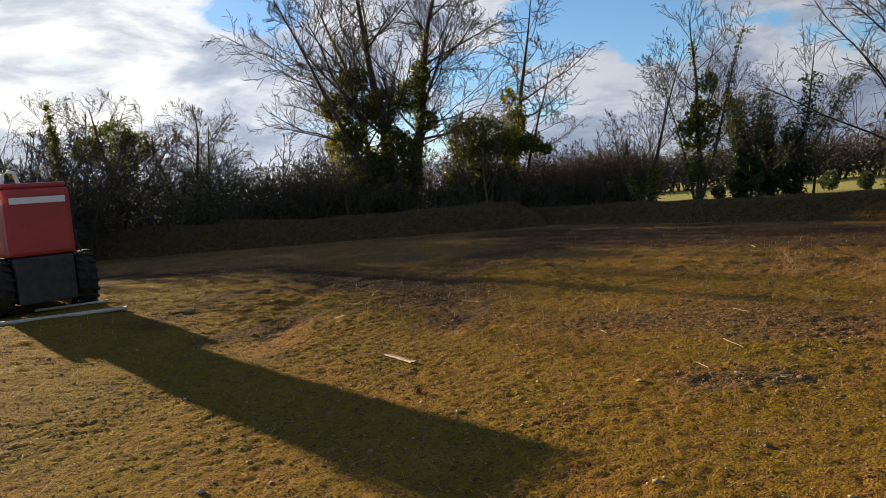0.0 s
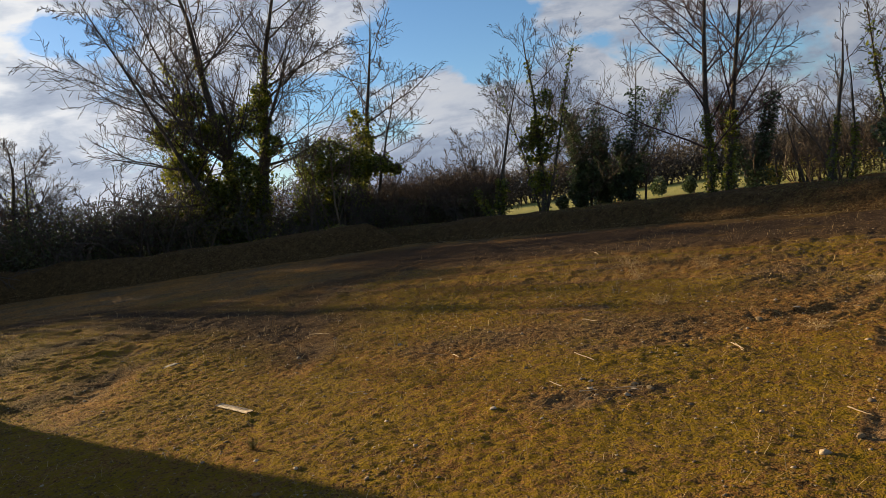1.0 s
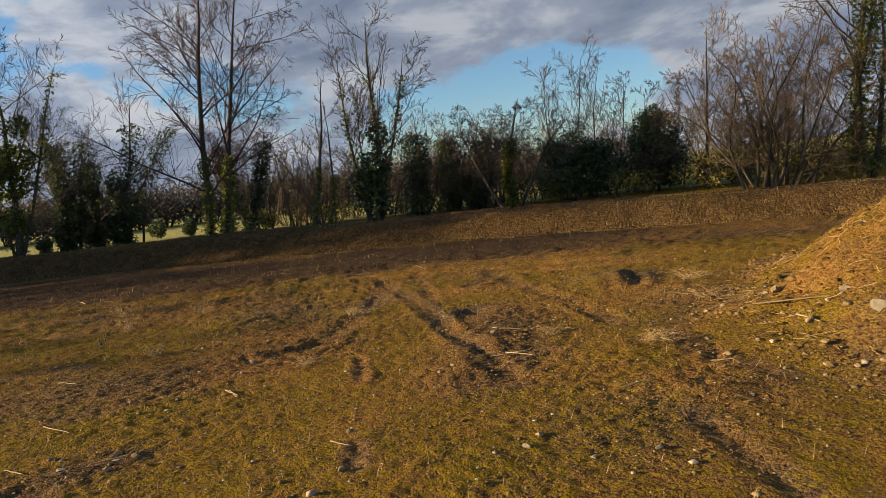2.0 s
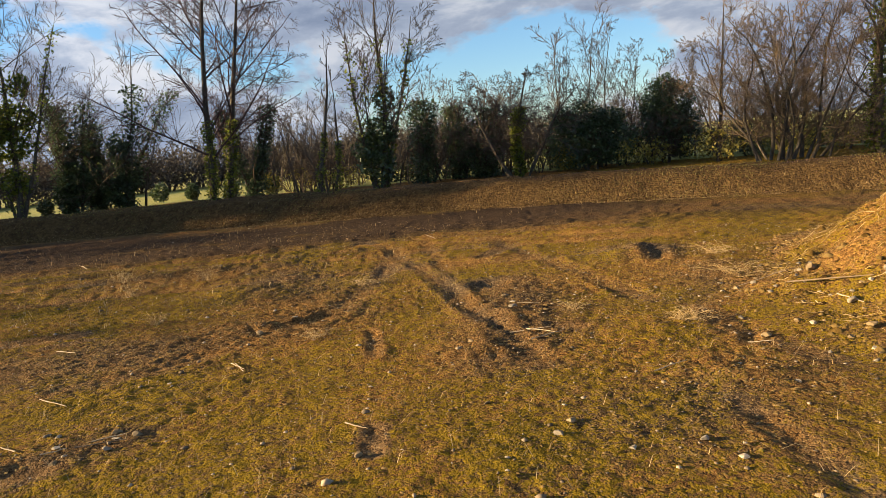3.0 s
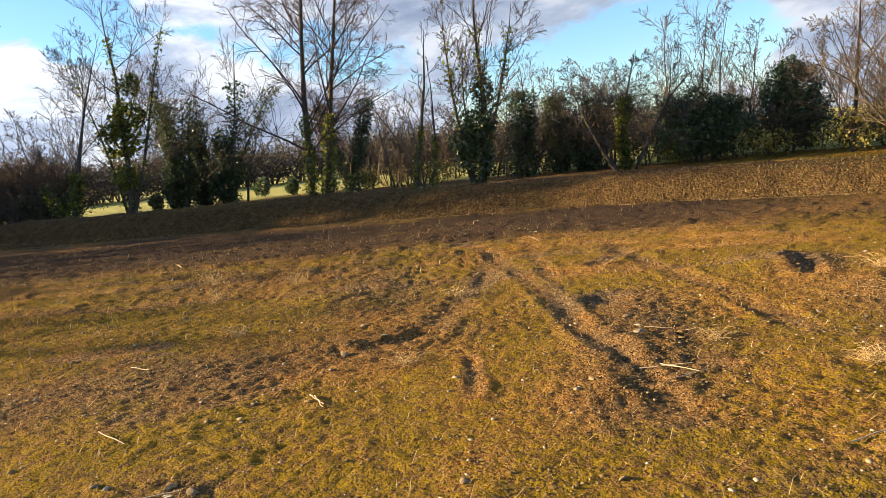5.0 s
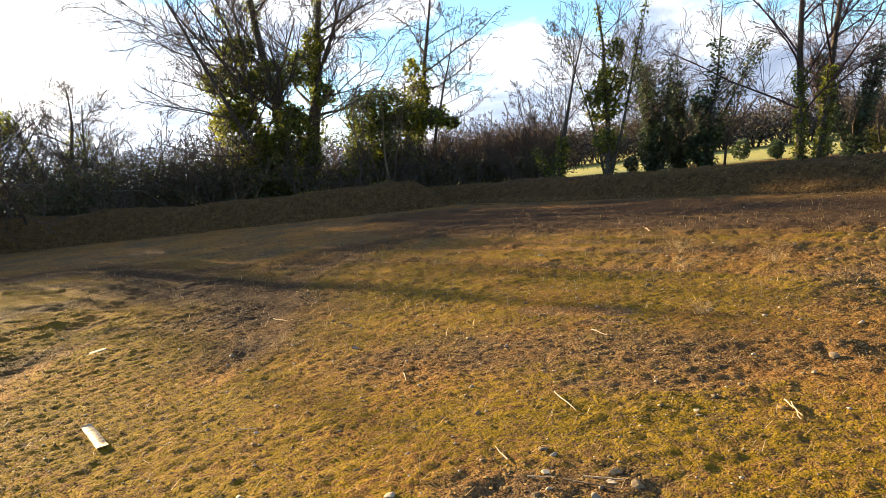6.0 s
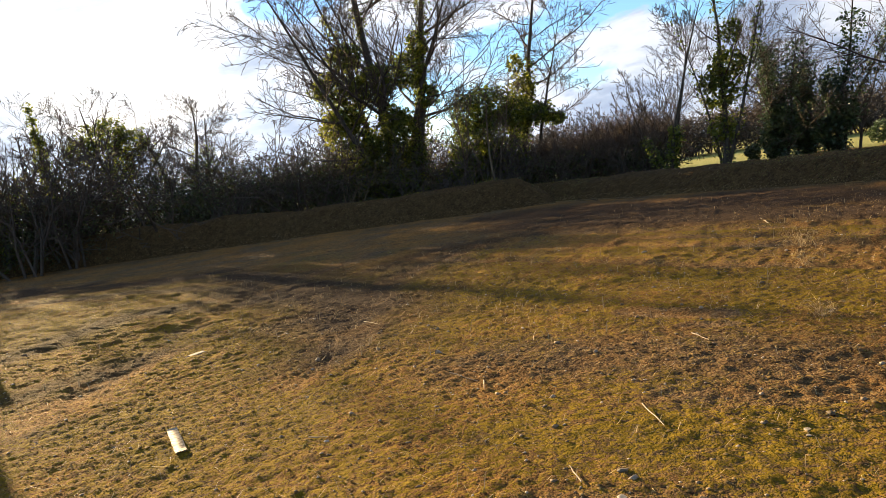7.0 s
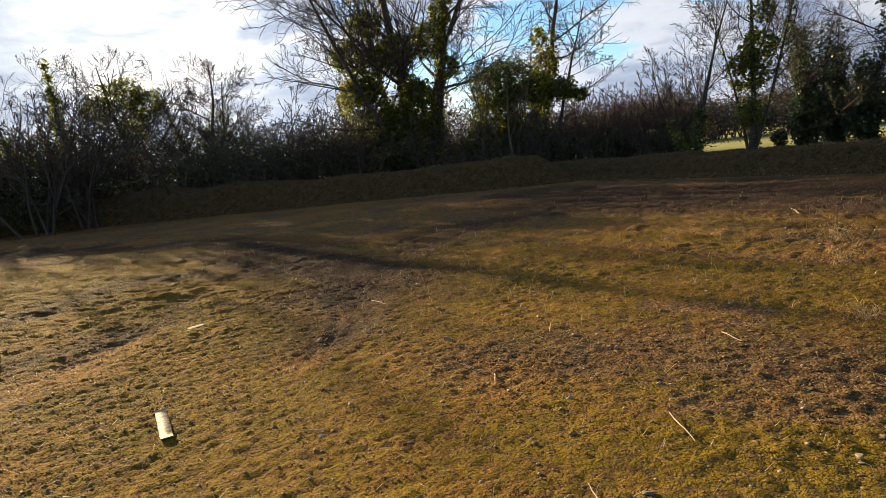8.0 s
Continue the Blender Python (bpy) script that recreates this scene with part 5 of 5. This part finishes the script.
def build_machine():
    m = tagged(empty("site_tractor", -7.12, 11.46, 0.20, 44.0), "small red and black site tractor standing on the mud", "tractor")
    part("engine_cover", box_bm(-0.48, 0.48, -0.95, 0.7, 0.90, 1.96, 0.07), RED, m, "red steel engine cover")
    # Thin white strip put on in place of the pale reflection on the cover.
    part("reflection_strip", box_bm(-0.38, 0.40, -0.975, -0.952, 1.72, 1.82, 0.006), WHITE, m, "pale shiny strip")
    part("bonnet_top", box_bm(-0.46, 0.46, -0.85, 0.6, 1.96, 2.05, 0.04), RED, m)
    part("chassis", box_bm(-0.42, 0.42, -1.0, 1.6, 0.16, 0.89, 0.05), STEEL, m, "dark oily chassis")
    part("axle", box_bm(-0.62, 0.62, -0.62, -0.46, 0.30, 0.44, 0.03), STEEL, m)
    part("rear_axle", box_bm(-0.62, 0.62, 1.1, 1.26, 0.34, 0.48, 0.03), STEEL, m)
    for sx in (-1, 1):
        wheel(m, sx * 0.60, -0.54, 0.45, 0.32)
        wheel(m, sx * 0.60, 1.18, 0.45, 0.32)
    part("mudguard", box_bm(-0.74, 0.74, 0.72, 1.66, 0.97, 1.04, 0.02), STEEL, m)
    part("seat", box_bm(-0.26, 0.26, 0.95, 1.4, 1.04, 1.5, 0.07), STEEL, m)
    for sx in (-0.42, 0.42):
        tube_part("roll_bar_post", [(sx, 1.5, 1.0), (sx, 1.5, 1.7), (sx, 1.48, 2.15)], 0.035, STEEL, m)
    tube_part("roll_bar_top", [(-0.42, 1.48, 2.15), (0, 1.48, 2.19), (0.42, 1.48, 2.15)], 0.035, STEEL, m)
    tube_part("white_guard", [(-0.40, -0.7, 2.02), (-0.37, -0.7, 2.20), (-0.29, -0.7, 2.25), (-0.22, -0.7, 2.22), (-0.17, -0.7, 2.04)], 0.028, WHITE, m, label="white bent guard bar")
    tube_part("white_lever", [(-0.50, -0.98, 1.72), (-0.54, -1.0, 1.9), (-0.52, -1.0, 2.02)], 0.03, WHITE, m)


build_machine()


# ---- loose things on the ground ----
def ground_at(x, y):
    return float(ground_height(np.array([x]), np.array([y]))[0])


def support_at(x, y):
    """Height of the ground or, on it, of the spoil heap."""
    g = ground_at(x, y)
    if math.hypot(x - HEAP[0], y - HEAP[1]) < 5.0:
        g = max(g, float(heap_height(np.array([x]), np.array([y]))[0]))
    return g


def board(name, label, a, b, width, thick, mat, category="plank", lift=0.0, seed=0):
    """A flat, slightly uneven piece of wood between two places on the ground."""
    rg = np.random.default_rng(seed)
    (ax, ay), (bx, by) = a, b
    n = 9
    d = np.array([bx - ax, by - ay])
    length = float(np.hypot(*d))
    d /= length
    nrm = np.array([-d[1], d[0]])
    za, zb = support_at(ax, ay), support_at(bx, by)
    high = max(support_at(ax + d[0] * length * t, ay + d[1] * length * t) - (za + (zb - za) * t) for t in np.linspace(0, 1, 7))
    v = []
    for i in range(n):
        t = i / (n - 1)
        w0, w1 = width / 2 * rg.uniform(0.9, 1.05), width / 2 * rg.uniform(0.9, 1.05)
        c = np.array([ax, ay]) + d * length * t
        z = za + (zb - za) * t + max(high, 0) * 0.4 + lift
        for s, top in ((-w0, 0), (w1, 0), (w1, 1), (-w0, 1)):
            q = c + nrm * s + d * (rg.normal() * 0.012 if i in (0, n - 1) else 0)
            v.append((q[0], q[1], z + top * thick))
    f = []
    for i in range(n - 1):
        for k in range(4):
            f.append((i * 4 + k, (i + 1) * 4 + k, (i + 1) * 4 + (k + 1) % 4, i * 4 + (k + 1) % 4))
    f += [(3, 2, 1, 0), tuple((n - 1) * 4 + k for k in range(4))]
    return tagged(part(name, mesh_of(name, v, f), mat), label, category)


board("wood_offcut", "pale splintered wood offcut lying on the moss", (-0.687, 6.88), (-0.363, 6.375), 0.072, 0.007, PALE_WOOD, "offcut", 0.004, 3)
board("stone_slab", "flat grey slab of broken concrete on the soil", (-1.60, 9.03), (-1.47, 9.16), 0.15, 0.012, DAMP_CONCRETE, "slab", -0.010, 6)
board("timber_rail", "long weathered timber rail on the mud", (-7.75, 8.90), (-5.12, 10.55), 0.10, 0.05, TIMBER, "timber", 0.0, 4)
board("timber_rail", "short weathered timber rail on the mud", (-6.8, 10.9), (-5.9, 11.45), 0.05, 0.04, TIMBER, "timber", 0.0, 5)


def stick(label, a, b, r, mat, seed, name="stick"):
    rg = np.random.default_rng(seed)
    a, b = np.array(a, float), np.array(b, float)
    n = 6
    pts = []
    for i in range(n):
        q = a + (b - a) * i / (n - 1) + (rg.normal(size=2) * 0.010 * np.linalg.norm(b - a) * (0 < i < n - 1))
        pts.append(np.array([q[0], q[1], support_at(*q) + r * 0.8 + 0.004]))
    zs = np.array([p[2] for p in pts])
    line = np.linspace(zs[0], zs[-1], n)
    line += max(0, (zs - line).max()) * 0.4
    for p, z in zip(pts, line):
        p[2] = z + rg.uniform(0, r)
    t = Tubes()
    t.add(pts, r, r * 0.55, 6)
    return tagged(part(name, t.mesh(name), mat), label, "stick", group="sticks on the ground")


STICKS = [((3.03, 7.72), (3.08, 7.43)), ((5.67, 14.0), (5.58, 13.4)), ((2.41, 6.28), (2.46, 5.95)), ((3.56, 5.74), (3.52, 5.5)), ((1.22, 7.37), (1.44, 7.12)), ((1.48, 7.12), (1.5, 6.87)),
          ((1.99, 5.42), (1.95, 5.59)), ((3.19, 4.0), (3.21, 3.85)), ((5.23, 4.2), (5.23, 3.92)), ((9.33, 9.05), (9.2, 8.7)), ((5.52, 2.62), (5.58, 2.48)), ((3.57, 5.69), (3.49, 5.46)),
          ((0.45, 6.38), (0.58, 6.35)), ((5.0, 4.0), (5.3, 3.9)), ((2.2, 5.15), (2.42, 4.98)),
          ((2.05, 5.22), (2.17, 5.17)), ((2.3, 5.16), (2.45, 5.06)), ((5.12, 4.28), (5.32, 4.02)), ((5.85, 4.72), (5.95, 4.55)), ((7.4, 2.9), (7.0, 3.2)), ((4.7, 2.9), (4.95, 2.8)), ((0.05, 9.8), (0.3, 9.4))]
for i, (a, b) in enumerate(STICKS):
    dark = i in (4, 14)
    stick("dark damp stick lying on the soil" if dark else "dry pale broken stick lying on the soil", a, b, 0.0042 if i != 1 else 0.010, DARK_STICK if dark else STICK, 200 + i)
stick("long grey branch half buried in the heap", (6.9, 2.75), (6.7, 2.1), 0.008, DARK_STICK, 230, "branch")
stick("short stick beside the heap stones", (6.5, 2.3), (6.35, 2.1), 0.005, STICK, 231)


def stone(label, x, y, size, mat, seed, flat=0.6):
    rg = np.random.default_rng(seed)
    bm = bmesh.new()
    bmesh.ops.create_icosphere(bm, subdivisions=3, radius=1.0)
    cuts = [(unit(rg.normal(size=3)), rg.uniform(0.35, 0.8)) for _ in range(9)]
    sx, sy = size * rg.uniform(0.8, 1.25), size * rg.uniform(0.7, 1.1)
    for v in bm.verts:
        c = np.array(v.co)
        for nrm, d in cuts:
            over = float(c @ nrm) - d
            if over > 0:
                c = c - nrm * over * 0.95
        c *= 1 + 0.02 * rg.normal()
        v.co = Vector((c[0] * sx, c[1] * sy, c[2] * size * flat))
    low = min(v.co.z for v in bm.verts)
    a = rg.uniform(0, 360)
    ob = part("stone", bm, mat)
    ob.matrix_world = pose(x, y, support_at(x, y) - low * 0.3, 0, 0, a)
    return tagged(ob, label, "stone", group="stones on the ground")


STONES = [(1.06, 8.06, 0.055), (0.96, 8.93, 0.05), (1.92, 6.10, 0.03), (2.18, 5.49, 0.035), (0.48, 8.42, 0.045), (2.96, 3.63, 0.04), (3.67, 2.94, 0.05),
          (3.83, 2.96, 0.04), (4.23, 6.36, 0.06), (3.72, 2.56, 0.03), (4.78, 4.40, 0.05), (3.83, 3.51, 0.035), (3.94, 2.31, 0.04), (0.24, 6.48, 0.025), (6.10, 5.04, 0.06), (5.73, 4.68, 0.06), (2.50, 5.02, 0.055), (2.44, 5.16, 0.05), (2.30, 4.96, 0.04), (2.06, 5.06, 0.04)]
PALE = [(1.42, 5.20, 0.07), (2.14, 5.24, 0.05), (3.86, 2.10, 0.06), (4.69, 6.46, 0.06), (0.58, 6.30, 0.04), (2.4, 5.08, 0.05), (3.08, 5.76, 0.04), (9.8, 9.3, 0.05), (5.9, 4.8, 0.05), (3.06, 5.70, 0.03)]
for i, (x, y, s) in enumerate(STONES):
    stone("rounded brown field stone in the soil", x, y, s * 0.7, STONE if i % 3 else FLINT, 300 + i)
for i, (x, y, s) in enumerate(PALE):
    stone("pale flat stone lying on the soil", x, y, s * 0.55, CHALK, 340 + i, 0.35)
for i, (x, y, s) in enumerate([(6.35, 1.72, 0.12), (6.66, 1.55, 0.13), (6.40, 2.18, 0.09), (5.98, 1.99, 0.09), (6.15, 1.3, 0.10), (7.2, 2.65, 0.13), (5.35, 1.2, 0.07), (6.05, 2.45, 0.05), (6.75, 2.0, 0.09), (6.5, 1.95, 0.07)]):
    stone("large angular stone at the foot of the soil heap", x, y, s * 0.55, STONE if i % 2 else FLINT, 360 + i, 0.75)
pick = np.random.default_rng(77)
for i in range(34):
    a, r = pick.uniform(1.7, 3.9), pick.uniform(1.4, 4.6)
    stone("brown angular stone embedded in the soil heap", HEAP[0] + math.cos(a) * r, HEAP[1] + math.sin(a) * r, pick.uniform(0.018, 0.045), (STONE, STONE, FLINT)[i % 3], 700 + i, 0.7)
for i in range(64):
    along, off = pick.uniform(0, 1), pick.normal() * 0.42
    x, y = 7.3 - 2.3 * along + off * 0.55, 3.3 - 2.1 * along - off * 0.8
    pale = i % 9 == 0
    stone("pale angular stone in the soil by the heap" if pale else "small angular stone in the soil by the heap", x, y, pick.uniform(0.012, 0.030), CHALK if pale else (STONE, FLINT)[i % 2], 800 + i, 0.6)
for i, (x, y, s) in enumerate([(6.62, 2.1, 0.05), (5.6, 1.9, 0.05)]):
    stone("small whitish stone at the foot of the soil heap", x, y, s * 0.6, CHALK, 380 + i, 0.6)


def tuft(label, x, y, blades, height, radius, mat, seed):
    """A tangle of thin stalks that arch out from the root."""
    rg = np.random.default_rng(seed)
    t = Tubes()
    for _ in range(blades):
        a, long, high = rg.uniform(0, 2 * math.pi), radius * rg.uniform(0.5, 1.6), height * rg.uniform(0.3, 1.0)
        ox, oy, bend = rg.normal() * radius * 0.3, rg.normal() * radius * 0.3, rg.normal() * 0.5
        g = ground_at(x + ox, y + oy)
        line = []
        for s in (0.0, 0.25, 0.5, 0.75, 1.0):
            q = a + bend * s
            line.append(np.array([x + ox + math.cos(q) * long * s, y + oy + math.sin(q) * long * s, g - 0.004 + high * math.sin(s * 2.3)]))
        t.add(line, 0.0013, 0.0007, 3)
    return tagged(part("grass_tuft", t.mesh("grass_tuft"), mat), label, "grass tuft", group="dry grass tufts")


for i, (x, y, n, h, r) in enumerate([(5.89, 3.19, 260, 0.11, 0.14), (5.89, 4.18, 140, 0.10, 0.10), (5.08, 10.96, 160, 0.30, 0.16), (6.1, 7.1, 140, 0.14, 0.12), (4.36, 5.77, 120, 0.10, 0.10),
                                     (4.0, 7.8, 100, 0.18, 0.08), (8.6, 4.0, 160, 0.14, 0.2), (5.6, 9.6, 100, 0.25, 0.12), (4.7, 9.9, 80, 0.22, 0.1), (7.6, 3.4, 150, 0.12, 0.2)]):
    tuft("dry straw-coloured grass tuft on bare soil", x, y, n // 3 + 10, h * 0.8, r * 1.2, STRAW, 400 + i)
tuft("small green grass tuft at the shadow edge", -0.25, 5.45, 40, 0.10, 0.04, WEED, 420)


# ---- crumbs, gravel, moss and straw: too fine to count ----
def scatter(n, seed, x0=-7.0, x1=11.0, y0=1.0, y1=16.0):
    """Places on the site, closer together near the line of the walk."""
    rg = np.random.default_rng(seed)
    x, y = rg.uniform(x0, x1, n * 3), rg.uniform(y0, y1, n * 3)
    d = np.hypot(x - 2.0, y - 2.5)
    keep = rg.random(n * 3) < np.clip(6.0 / (d + 0.5), 0, 1) ** 1.5
    return x[keep][:n], y[keep][:n], rg


def rest(x, y, lift):
    return np.stack([x, y, ground_height(x, y) + lift], 1)


x, y, rg = scatter(230000, 501)
thick = fractal(x, y, 1.6, 3, 7)
k = rg.random(len(x)) < np.clip((thick - 0.30) * 2.6, 0.12, 1)
p = rest(x[k], y[k], 0.001)[:64000]
tagged(part("soil_crumbs", clod_mesh("soil_crumbs", p, 0.0064, rg, 1.7, SMALL_V * [1.15, 1.15, 0.75], SMALL_F), CLOD), "small loose crumbs of brown soil", "soil crumbs", kind="stuff")
x, y, rg = scatter(120000, 502, -1, 10, 1, 12)
z = rough_zone(x, y)
k = rg.random(len(x)) < z * 0.5
p = rest(x[k], y[k], 0.001)[:7500]
tagged(part("soil_clods", clod_mesh("soil_clods", p, 0.0075, rg, 2.0, SMALL_V * [1.1, 1.1, 0.7], SMALL_F), CLOD), "loose dark clods where the soil was dug", "soil clods", kind="stuff")
x, y, rg = scatter(5200, 503)
tagged(part("gravel", clod_mesh("gravel", rest(x, y, 0.001), 0.0080, rg, 2.3, OCTA_V, OCTA_F), PEBBLE), "scattered small gravel in the soil", "gravel", kind="stuff")
x, y, rg = scatter(90000, 504)
moss, mud = ground_masks(x, y)
k = (moss > 0.6) & (mud < 0.4) & (fractal(x, y, 2.2, 4, 6) > 0.50)
p = rest(x[k], y[k], -0.001)[:14000]
tagged(part("moss", clod_mesh("moss", p, 0.0062, rg, 1.6, SMALL_V, SMALL_F), MOSS), "yellow-green moss cushions over the soil", "moss", kind="stuff")
x, y, rg = scatter(7000, 505)
tagged(part("straw_litter", blade_mesh("straw_litter", rest(x, y, 0.0), 0.06, 0.0014, 5.0, rg), STRAW), "bits of dry straw and stalk", "straw", kind="stuff")
x, y, rg = scatter(1100, 506, -6, 14, 8, 20)
tagged(part("dry_grass", blade_mesh("dry_grass", rest(x, y, 0.0), 0.10, 0.003, 1.2, rg), STRAW), "sparse dry grass stalks", "grass", kind="stuff")
